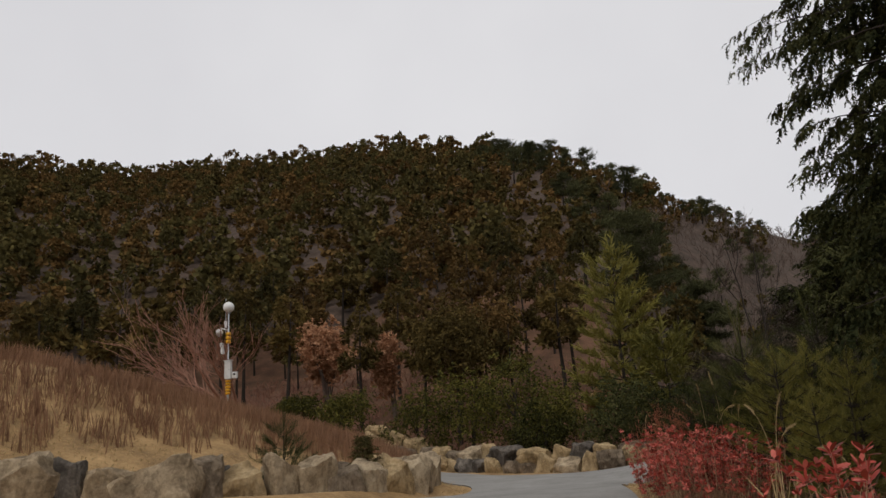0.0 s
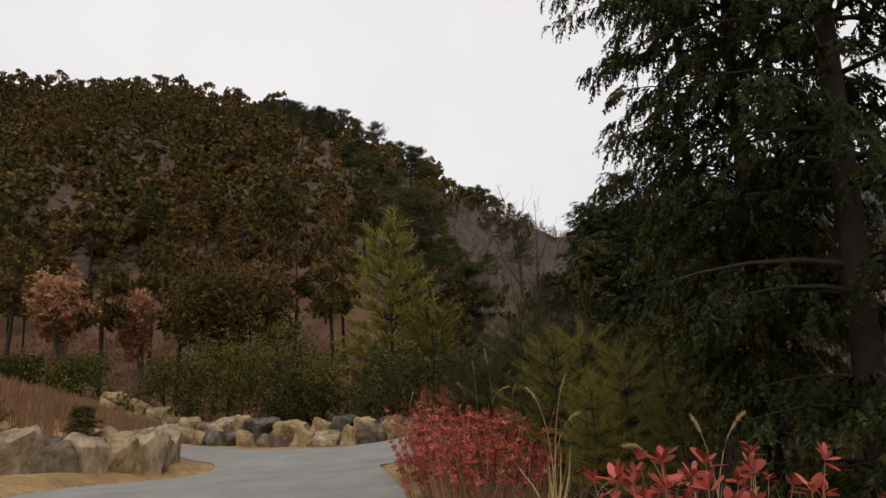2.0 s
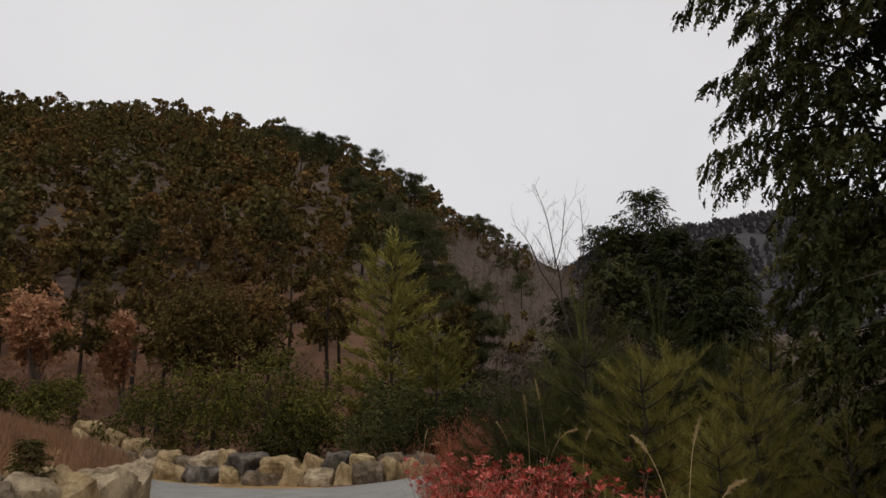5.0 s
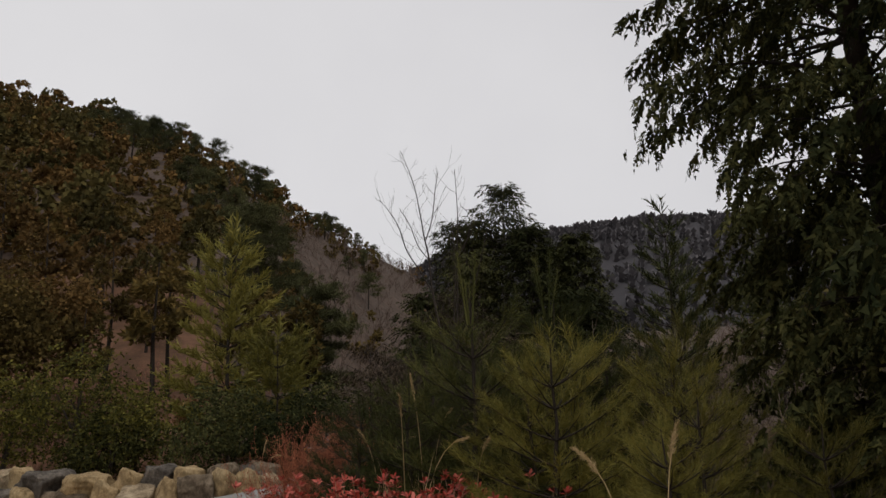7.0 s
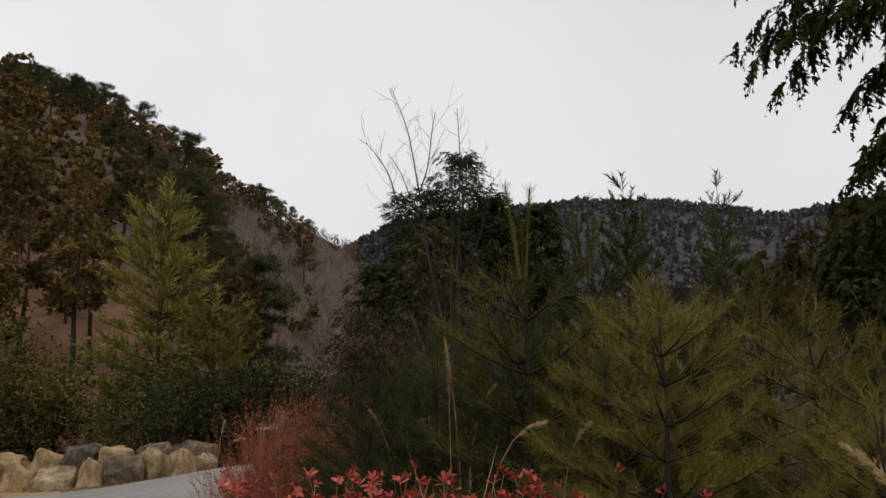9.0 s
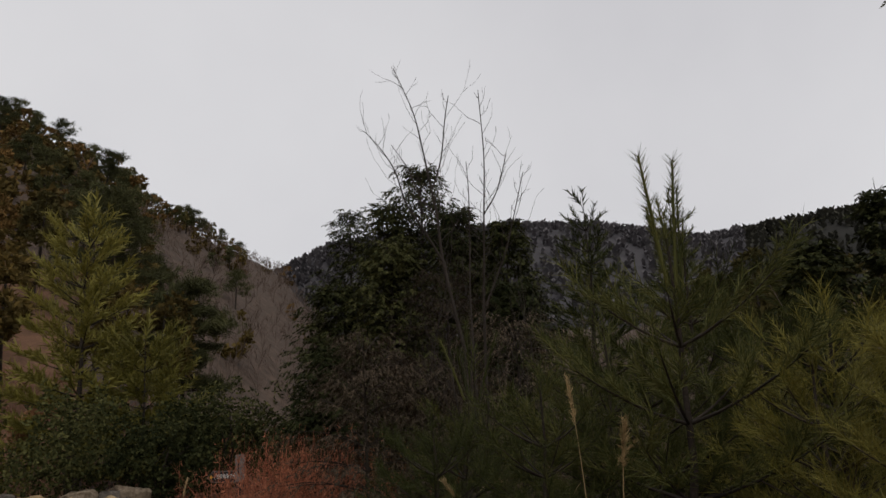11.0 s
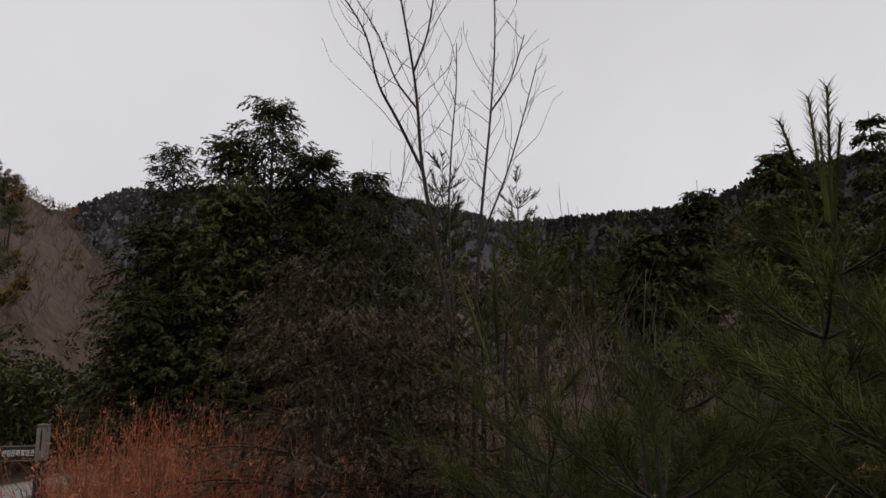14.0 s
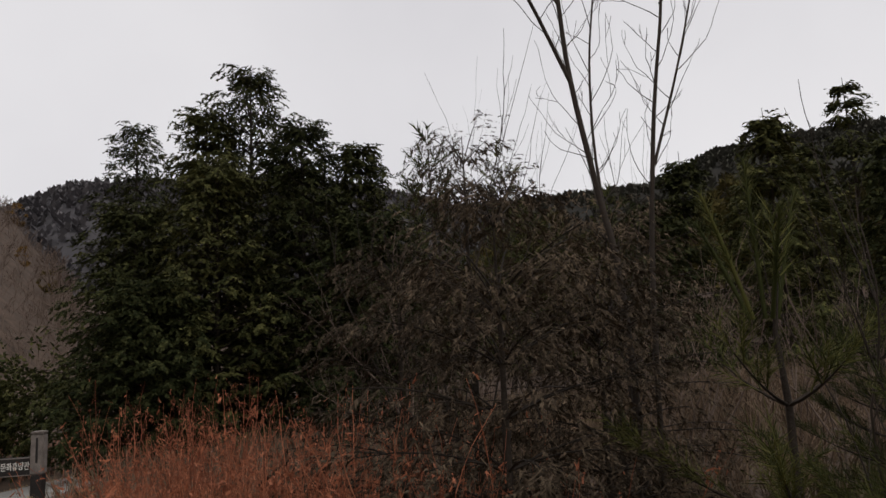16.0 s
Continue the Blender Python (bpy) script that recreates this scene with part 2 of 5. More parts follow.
def mixed(templates, pos, fwd, up, size):
    """Scatters several templates in turn over the places."""
    size = np.broadcast_to(np.asarray(size, float), (len(pos),))
    n = len(templates)
    return join([scatter(t, pos[k::n], fwd[k::n], up[k::n], size[k::n]) for k, t in enumerate(templates) if len(pos[k::n])])


def leaf_at(base, tip, width, lift=0.0):
    """One leaf: a folded lozenge from base to tip."""
    base, tip = np.array(base, float), np.array(tip, float)
    d = tip - base
    s = np.cross(d, [0, 0, 1.0])
    s = s / (np.linalg.norm(s) + 1e-9) * width
    m = base + d * 0.45 + np.array([0, 0, lift])
    return np.array([base, m - s, tip, m + s]), np.array([[0, 1, 2], [0, 2, 3]])


def spray_template(pairs=6, droop=0.35, w=0.055):
    """A flat, drooping spray of scale leaves on a thin stem."""
    out = [leaf_at((0, 0, 0), (0, 1, -droop), 0.03)]
    for k in range(pairs):
        y = 0.12 + 0.8 * k / pairs
        length = 0.42 * (1 - 0.65 * k / pairs)
        for sgn in (-1, 1):
            z = -droop * y * y
            out.append(leaf_at((0, y, z), (sgn * length * 0.8, y + length * 0.7, z - droop * 0.55 * length), w))
    return join(out)


def tuft_template(count=16, spread=0.9, w=0.012, seed=3):
    """A tuft of long needles that open from one point."""
    g = np.random.default_rng(seed)
    v, f = [], []
    for k in range(count):
        a, t = g.uniform(0, 2 * np.pi), g.uniform(0.25, spread)
        d = np.array([np.sin(a) * np.sin(t), np.cos(t), np.cos(a) * np.sin(t)])
        y0 = g.uniform(-0.45, 0.1)
        o = np.array([0, y0, 0])
        tip = o + d * g.uniform(0.8, 1.05)
        s = np.cross(d, g.normal(size=3))
        s = s / np.linalg.norm(s) * w
        v += [o - s, o + s, tip]
        f.append([3 * k, 3 * k + 1, 3 * k + 2])
    return np.array(v), np.array(f)


def oblong_at(base, tip, width, sag=0.0):
    """One oblong leaf with a rounded end, sagging along its length."""
    base, tip = np.array(base, float), np.array(tip, float)
    d = tip - base
    side = np.cross(d, [0.2, 0.9, 0.3])
    side = side / (np.linalg.norm(side) + 1e-9) * width
    down = np.array([0, -sag, 0])
    p = [base, base + d * 0.4 - side, base + d * 0.4 + side, base + d * 0.78 - side * 0.85 + down * 0.5, base + d * 0.78 + side * 0.85 + down * 0.5, tip + down]
    return np.array(p), np.array([[0, 1, 2], [1, 3, 2], [2, 3, 4], [3, 5, 4]])


def whorl_template(count=8, seed=5):
    """A whorl of oblong leaves."""
    g = np.random.default_rng(seed)
    out = []
    for k in range(count):
        a = 2.4 * k
        r, z = g.uniform(0.6, 1.0), g.uniform(0.0, 0.75)
        out.append(oblong_at((0, -0.04 * k, 0), (np.cos(a) * r, z, np.sin(a) * r), 0.16 * g.uniform(0.8, 1.2), g.uniform(0.05, 0.3)))
    return join(out)


def rosette_template(count=7, seed=5, wide=0.17, rise=0.5):
    """A whorl of broad leaves."""
    g = np.random.default_rng(seed)
    out = []
    for k in range(count):
        a = 2 * np.pi * k / count + g.uniform(-0.3, 0.3)
        r, z = g.uniform(0.7, 1.0), g.uniform(rise - 0.35, rise + 0.35)
        out.append(leaf_at((0, 0, 0), (np.cos(a) * r, z, np.sin(a) * r), wide * g.uniform(0.8, 1.2), 0.05))
    return join(out)


def blade_template(count=8, seed=9, w=0.012, bend=0.25):
    """Upright blades of grass from one root, along y."""
    g = np.random.default_rng(seed)
    v, f = [], []
    for k in range(count):
        a, lean = g.uniform(0, 2 * np.pi), g.uniform(0.05, bend)
        o = np.array([g.uniform(-0.12, 0.12), 0, g.uniform(-0.12, 0.12)])
        h = g.uniform(0.6, 1.0)
        mid = o + np.array([np.cos(a) * lean * 0.4, h * 0.6, np.sin(a) * lean * 0.4])
        tip = o + np.array([np.cos(a) * lean * 1.3, h, np.sin(a) * lean * 1.3])
        s = np.array([np.sin(a), 0, -np.cos(a)]) * w
        n = len(v)
        v += [o - s, o + s, mid + s * 0.8, mid - s * 0.8, tip]
        f += [[n, n + 1, n + 2], [n, n + 2, n + 3], [n + 3, n + 2, n + 4]]
    return np.array(v), np.array(f)


SPRAY = spray_template()
TUFT_WIDE = tuft_template(9, 1.1, 0.035, 4)
LEAVES = rosette_template(6, 6, 0.24, 0.2)
BLADES = blade_template()


# ---------------------------------------------------------------- land
def step(a, b, x):
    t = np.clip((x - a) / (b - a), 0, 1)
    return t * t * (3 - 2 * t)


# Azimuth (degrees east of north), height angle of the skyline, distance of the crest and of the foot: the wooded hill and ridge.
CREST = np.array([(-180, 7, 160, 60), (-90, 14, 230, 60), (-60, 18, 250, 62), (-34, 20.6, 260, 54), (-26, 20.7, 260, 50), (-18, 22, 260, 46), (-8, 23.1, 250, 43),
                  (-3.7, 23.6, 240, 40), (5, 23.0, 215, 37), (9.5, 22.9, 190, 36), (15, 20.6, 160, 36), (20, 17.7, 165, 42), (25, 15.2, 190, 55), (30, 12.5, 220, 75),
                  (34, 7, 220, 90), (60, 7, 200, 45), (90, 9, 190, 42), (130, 8, 190, 50), (180, 7, 160, 60)])
FAR = np.array([(-180, 2), (20, 4), (28, 10.2), (30, 11.0), (34, 13.1), (40, 13.7), (50, 14.1), (57, 13.4), (65, 11.5), (72, 11.8), (80, 12.0), (85, 13.9), (90, 14.3), (98, 14.1),
                (130, 9), (180, 2)])
OX, OY, EYE = 1.2, 6.0, 1.6


def polar(x, y):
    return np.degrees(np.arctan2(x - OX, y - OY)), np.hypot(x - OX, y - OY)


def low_ground(x, y):
    """The road's level, the lawn and the grassy bank beside it."""
    z = 0.008 * np.clip(y, 0, 12) - 0.85 * step(12, 23, y) - 0.55 * step(23, 35, y)
    z = z + 0.55 * step(5.0, 8.5, x) * (1 - step(24, 34, y)) * step(8, 16, y)
    az, r = polar(x, y)
    crest = np.interp(az, [-120, -80, -40, -33, -22, -16, -12.5, -9.5, -7, -4], [2, 6.2, 6.0, 5.1, 3.3, 2.35, 1.75, 1.1, 0.5, 0.0])
    foot = np.interp(az, [-60, -33, -20, -10, -4], [13.5, 14.0, 14.5, 17.5, 20.5])
    bank = crest * step(foot, foot + 13, r) * (0.8 + 0.2 * step(22, 34, r)) + 0.35 * step(foot - 3.2, foot - 1.8, r) * step(-3, -8, az)
    return z + bank * (1 - step(46, 66, r))


def land(x, y):
    x, y = np.asarray(x, float), np.asarray(y, float)
    az, r = polar(x, y)
    elev, rc, rb = (np.interp(az, CREST[:, 0], CREST[:, k]) for k in (1, 2, 3))
    tree = 7.0
    top = EYE + rc * np.tan(np.radians(elev)) - tree
    up = np.clip((r - rb) / (rc - rb), 0, 1)
    hill = top * (0.8 * up + 0.2 * up * up * (3 - 2 * up)) * (1 - 0.6 * step(1.05, 2.2, r / rc))
    far_top = EYE + 460 * np.tan(np.radians(np.interp(az, FAR[:, 0], FAR[:, 1]))) - 5
    far_hill = far_top * step(210, 460, r) * (1 - 0.7 * step(480, 1100, r))
    z = np.maximum(np.maximum(hill, far_hill), 0) + low_ground(x, y) * (1 - step(60, 110, r))
    return z


def bumps(x, y, k):
    return np.sin(x * k + 1.3 * np.sin(y * k * 0.7)) * np.cos(y * k * 1.1 + np.sin(x * k * 0.6))


def ground_z(x, y):
    az, r = polar(np.asarray(x, float), np.asarray(y, float))
    return land(x, y) + 0.025 * bumps(x, y, 0.9) * step(2, 6, r) + 0.6 * bumps(x, y, 0.13) * step(60, 100, r)


def build_ground():
    radii = np.concatenate([np.arange(0.4, 45, 0.6), np.arange(45, 130, 1.6), np.geomspace(131, 2400, 60)])
    n = 360
    ang = np.linspace(0, 2 * np.pi, n, endpoint=False)
    x = OX + radii[:, None] * np.sin(ang)[None]
    y = OY + radii[:, None] * np.cos(ang)[None]
    v = np.stack([x, y, ground_z(x, y)], -1).reshape(-1, 3)
    i, j = np.meshgrid(np.arange(len(radii) - 1), np.arange(n), indexing="ij")
    k = (j + 1) % n
    q = np.stack([i * n + j, (i + 1) * n + j, (i + 1) * n + k, i * n + k], -1).reshape(-1, 4)
    cap = np.stack([np.full(n, len(v)), np.arange(n), (np.arange(n) + 1) % n], -1)
    v = np.concatenate([v, [[OX, OY, ground_z(OX, OY)]]])
    f = np.concatenate([q[:, [0, 1, 2]], q[:, [0, 2, 3]], cap[:, [0, 2, 1]]])
    me = mesh_from("ground", v, f[:, ::-1], M_GROUND, smooth=True)
    me.materials.append(M_LITTER)
    me.materials.append(M_FAR)
    me.materials.append(M_FAR_WOOD)
    me.materials.append(M_VALLEY)
    c = v[f].mean(1)
    az, r = polar(c[:, 0], c[:, 1])
    foot = np.interp(az, CREST[:, 0], CREST[:, 3])
    # Beyond 240 m: haze-toned slope up to 68 degrees, dark wooded slope past it.
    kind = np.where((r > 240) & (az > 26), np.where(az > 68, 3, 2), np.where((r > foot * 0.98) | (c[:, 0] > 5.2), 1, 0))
    kind = np.where((kind == 1) & ((az > 15) | (r > 76)) & (c[:, 1] > -30), 4, kind)
    me.polygons.foreach_set("material_index", kind.astype(np.int32))
    ob = new("ground", me)
    return tagged(ob, "dry straw-coloured ground with leaf litter under the trees", "ground", kind="structure")


build_ground()

ROAD_RIGHT = [(1.2, -8), (1.6, 0), (2.2, 6), (3.0, 12), (3.6, 15.5), (4.7, 19), (6.0, 21.3), (8.2, 23.6), (11, 25.6), (14.5, 27.5), (20, 29)]
ROAD_FAR = [(22, 33), (16, 32.6), (11, 31.2), (7.4, 30.3), (4.5, 31.3), (2.2, 33.6), (0.0, 37.0), (-3.0, 41), (-8, 45)]
ROAD_LEFT = [(-10, 42), (-5.0, 37.5), (-2.6, 33.0), (-1.0, 28.5), (0.1, 25.6), (0.55, 23.6), (0.35, 21.6), (-0.4, 19.6), (-1.6, 17.2), (-2.6, 13), (-3.0, 6), (-3.2, -8)]


def smooth_line(pts, n=6):
    """Points along a smooth curve through the given ones."""
    p = np.array(pts, float)
    p = np.concatenate([[2 * p[0] - p[1]], p, [2 * p[-1] - p[-2]]])
    out = []
    for i in range(1, len(p) - 2):
        for t in np.linspace(0, 1, n, endpoint=False):
            a, b, c, d = p[i - 1:i + 3]
            out.append(0.5 * (2 * b + (c - a) * t + (2 * a - 5 * b + 4 * c - d) * t**2 + (3 * b - a - 3 * c + d) * t**3))
    return out + [p[-2]]


def build_road():
    line = smooth_line(ROAD_RIGHT) + smooth_line(ROAD_FAR) + smooth_line(ROAD_LEFT)
    bm = bmesh.new()
    bm.faces.new([bm.verts.new((x, y, 0)) for x, y in line])
    for axis, lo, hi in ((0, -10, 22), (1, -8, 45)):
        for c in np.arange(lo + 0.7, hi, 0.7):
            co, no = [0, 0, 0], [0, 0, 0]
            co[axis], no[axis] = c, 1
            bmesh.ops.bisect_plane(bm, geom=bm.verts[:] + bm.edges[:] + bm.faces[:], plane_co=co, plane_no=no)
    bmesh.ops.triangulate(bm, faces=bm.faces[:])
    for v in bm.verts:
        v.co.z = float(land(v.co.x, v.co.y)) + 0.045
    bmesh.ops.recalc_face_normals(bm, faces=bm.faces[:])
    rim = [e for e in bm.edges if e.is_boundary]
    ext = bmesh.ops.extrude_edge_only(bm, edges=rim)
    for v in ext["geom"]:
        if isinstance(v, bmesh.types.BMVert):
            v.co.z -= 0.25
    me = bpy.data.meshes.new("road")
    bm.to_mesh(me)
    bm.free()
    if sum(p.normal.z * p.area for p in me.polygons) < 0:
        me.flip_normals()
    me.materials.append(M_ROAD)
    return tagged(new("road", me), "pale grey concrete road curving past boulders", "road", kind="structure")


build_road()


# ---------------------------------------------------------------- plants
def unit(v):
    return v / (np.linalg.norm(v) + 1e-9)


def conifer_parts(h, r, g, whorls=26, per=5, low=0.08, template=SPRAY, size=0.45, sprays=9, droop=0.25, full=0.9, up_tilt=0.15, lean=0.0, trunk_r=None, scatter_out=0.0, bias=0.0, bias_to=0.0, clump=0, least=3, longest=1.15, inner=0.22):
    """Trunk with limbs, and a crown of sprays: corners and faces of each."""
    trunk_r = trunk_r or h * 0.016
    t = np.linspace(0, 1, 8)
    wob = np.cumsum(g.normal(0, 0.012 * h / 8, (8, 2)), 0)
    spine = np.stack([wob[:, 0] + lean * h * t, wob[:, 1], h * t], -1)
    wood, pos, fwd, ups, sizes = [tube(spine, trunk_r, trunk_r * 0.06, 7)], [], [], [], []
    for k in range(whorls):
        zt = low + (0.985 - low) * (k + g.uniform(-0.3, 0.3)) / whorls
        zt = min(max(zt, low), 0.985)
        rel = (zt - low) / (1 - low)
        reach = r * max(0.11, min(1.0, (1 - rel) ** full * 1.08)) * min(1, 0.55 + rel * 2.2)
        base = np.array([np.interp(zt, t, spine[:, c]) for c in range(3)])
        a0 = g.uniform(0, 6.28)
        for b in range(per):
            a = a0 + 6.28 * b / per + g.uniform(-0.45, 0.45)
            ln = reach * g.uniform(0.68, longest) * (1 + bias * math.cos(a - bias_to))
            if ln < 0.04 * h and k < whorls - 3:
                ln = 0.04 * h
            out = np.array([np.cos(a), np.sin(a), 0.0])
            s = np.linspace(0, 1, 5)[:, None]
            limb = base + out * ln * s + np.array([0, 0, 1.0]) * ln * (up_tilt * s + (0.35 * rel) * s - droop * s**2)
            wood.append(tube(limb, max(0.006, trunk_r * 0.22 * (ln / r)), 0.003, 3))
            m = max(least, int(sprays * ln / r * g.uniform(0.8, 1.2)))
            u = np.sort(g.uniform(inner, 1.0, m))
            if clump:
                hubs = np.append(g.uniform(inner, 0.95, clump), 1.0)
                u = np.clip(hubs[g.integers(0, clump + 1, m)] + g.normal(0, 0.045, m), 0.15, 1.0)
            p = np.stack([np.interp(u, s[:, 0], limb[:, c]) for c in range(3)], -1)
            sd = g.uniform(-1, 1, (m, 1)) * (1.15 - 0.7 * u[:, None])
            across = np.cross(out, [0, 0, 1.0])
            d = out * (0.75 + 0.3 * u[:, None]) + across * sd * 1.5 + np.array([0, 0, 1.0]) * (g.uniform(-0.55, 0.3, (m, 1)) - (0.9 if clump else 0.0) * g.random((m, 1)))
            drift = g.normal(0, 1, (m, 3)) * (0.6 + 0.6 * u[:, None]) * scatter_out
            drift[:, 2] = -np.abs(drift[:, 2]) * 1.2
            pos.append(p + g.normal(0, 0.03 * size, (m, 3)) + drift)
            fwd.append(d)
            ups.append(np.array([0, 0, 1.0]) + g.normal(0, 0.35, (m, 3)))
            sizes.append(size * g.uniform(0.65, 1.25, m) * (1.0 - 0.35 * rel))
    crown = mixed(template if isinstance(template, list) else [template], np.concatenate(pos), np.concatenate(fwd), np.concatenate(ups), np.concatenate(sizes))
    return join(wood), crown


def grow(g, p, d, length, radius, depth, out, kids=(2, 3), spread=0.55, shrink=0.68, lift=0.12, sides=4, tips=None, thin=0.0, fine=None, n=4):
    """A limb and, from it, smaller limbs."""
    pts = [p]
    for k in range(n):
        d = unit(d + g.normal(0, 0.10, 3) + np.array([0, 0, lift * 0.3]))
        pts.append(pts[-1] + d * length / n)
    (fine if fine is not None and depth < 2 else out).append(tube(pts, max(radius, thin), max(radius * 0.62, thin * 0.7), sides if depth > 1 else 3))
    if depth == 0:
        if tips is not None:
            tips.append((pts[-1], d))
        return
    for k in range(g.integers(kids[0], kids[1] + 1)):
        f = g.uniform(0.35, 1.0) if k else 1.0
        q = pts[0] + (pts[-1] - pts[0]) * f
        q = np.array([np.interp(f, np.linspace(0, 1, n + 1), np.array(pts)[:, c]) for c in range(3)])
        side = unit(g.normal(size=3))
        nd = unit(d + side * spread * (0.6 if k == 0 else 1.0) + np.array([0, 0, lift]))
        grow(g, q, nd, length * shrink * g.uniform(0.75, 1.15), radius * (0.62 if k == 0 else 0.45), depth - 1, out, kids, spread, shrink, lift, sides, tips, thin, fine, n)


def bare_parts(g, h, stems=1, depth=4, spread=0.5, lift=0.15, radius=None, first=0.3, fan=0.35, kids=(2, 3), shrink=0.68, thin=0.0, fine=None, n=4):
    out, tips = [], []
    for k in range(stems):
        a = g.uniform(0, 6.28)
        d = unit(np.array([np.cos(a) * fan, np.sin(a) * fan, 1.0]))
        grow(g, np.array([np.cos(a) * 0.06 * (stems > 1), np.sin(a) * 0.06 * (stems > 1), -0.1]), d, h * first * g.uniform(0.85, 1.15), (radius or h * 0.014) * g.uniform(0.7, 1.1), depth, out, kids, spread, shrink, lift, 5 if n > 2 else 3, tips, thin, fine, n)
    return join(out), tips


def plant(name, parts, label, category, x, y, z=None, rz=0.0, s=1.0, group=""):
    """An Empty at the base with one mesh for each (name, mesh) part."""
    base = new(name)
    base.empty_display_size = 0.2
    for pname, me in parts:
        ob = part_of(pname, me, base)
        if pname in ("twig_spray", "stem_mass", "cane_mass", "branchwork"):
            tagged(ob, kind="stuff")
    z = float(ground_z(x, y)) - 0.05 if z is None else z
    base.matrix_basis = pose(x, y, z, 0, 0, rz) @ Matrix.Scale(s, 4)
    return tagged(base, label, category, group)


def conifer(name, label, x, y, h, r, seed, leaf, category="conifer", group="", z=None, **kw):
    wood, crown = conifer_parts(h, r, np.random.default_rng(seed), **kw)
    return plant(name, [("trunk", mesh_from("trunk", *wood, M_BARK)), ("crown", mesh_from("crown", *crown, leaf))], label, category, x, y, z, group=group)



def hill_tree_parts(g, h, r, low, n, size, template, p=0.4):
    """A dense forest conifer: trunk, and a domed crown of leaf clusters gathered in uneven lobes."""
    trunk = tube([(0, 0, -0.3), (g.normal(0, 0.1), g.normal(0, 0.1), h * 0.5), (0, 0, h * 0.95)], 0.17, 0.03, 5)
    lobes = max(14, n // 6)
    u = 1 - g.uniform(0.0, 1, lobes) ** 0.75
    b = np.arange(lobes) * 2.4 + g.normal(0, 0.5, lobes)
    q = 0.6 + 0.45 * g.random(lobes)
    w = np.arange(n) % lobes
    t = np.clip(u[w] + g.normal(0, 0.04, n), 0, 0.97)
    a = b[w] + g.normal(0, 0.28, n)
    rad = r * (1 - t) ** p * np.minimum(1, 0.6 + 1.7 * t) * q[w] * g.uniform(0.7, 1.08, n)
    out = np.stack([np.cos(a), np.sin(a), 0 * a], -1)
    pos = out * rad[:, None] + np.stack([0 * a, 0 * a, h * (low + (1 - low) * t)], -1)
    fwd = out * 0.7 + (0, 0, 0.45) + g.normal(0, 0.5, (n, 3))
    return trunk, scatter(template, pos, fwd, g.normal(size=(n, 3)), size * g.uniform(0.65, 1.25, n) * (1.1 - 0.4 * t))


def scale_spray(seed, count=14, droop=0.5, w=0.03, stem=0.02, leaf=(0.2, 0.5)):
    """A hanging spray of narrow pointed scale leaves, one face each."""
    g = np.random.default_rng(seed)
    v, f = [(-stem, 0, 0), (stem, 0, 0), (g.normal(0, 0.06), 1, -droop)], [[0, 1, 2]]
    for k in range(count):
        y = g.uniform(0.04, 0.95)
        ln = g.uniform(*leaf) * (1.15 - 0.65 * y)
        a = g.choice([-1, 1]) * g.uniform(0.25, 1.1)
        z = -droop * y * y
        d = np.array([math.sin(a) * ln, math.cos(a) * ln, -g.uniform(0.05, 0.8) * ln])
        q = np.array([math.cos(a), -math.sin(a), g.normal(0, 0.3)]) * w * g.uniform(0.7, 1.3)
        o = np.array([0, y, z])
        n = len(v)
        v += [tuple(o - q), tuple(o + q), tuple(o + d)]
        f.append([n, n + 1, n + 2])
    return np.array(v, float), np.array(f)


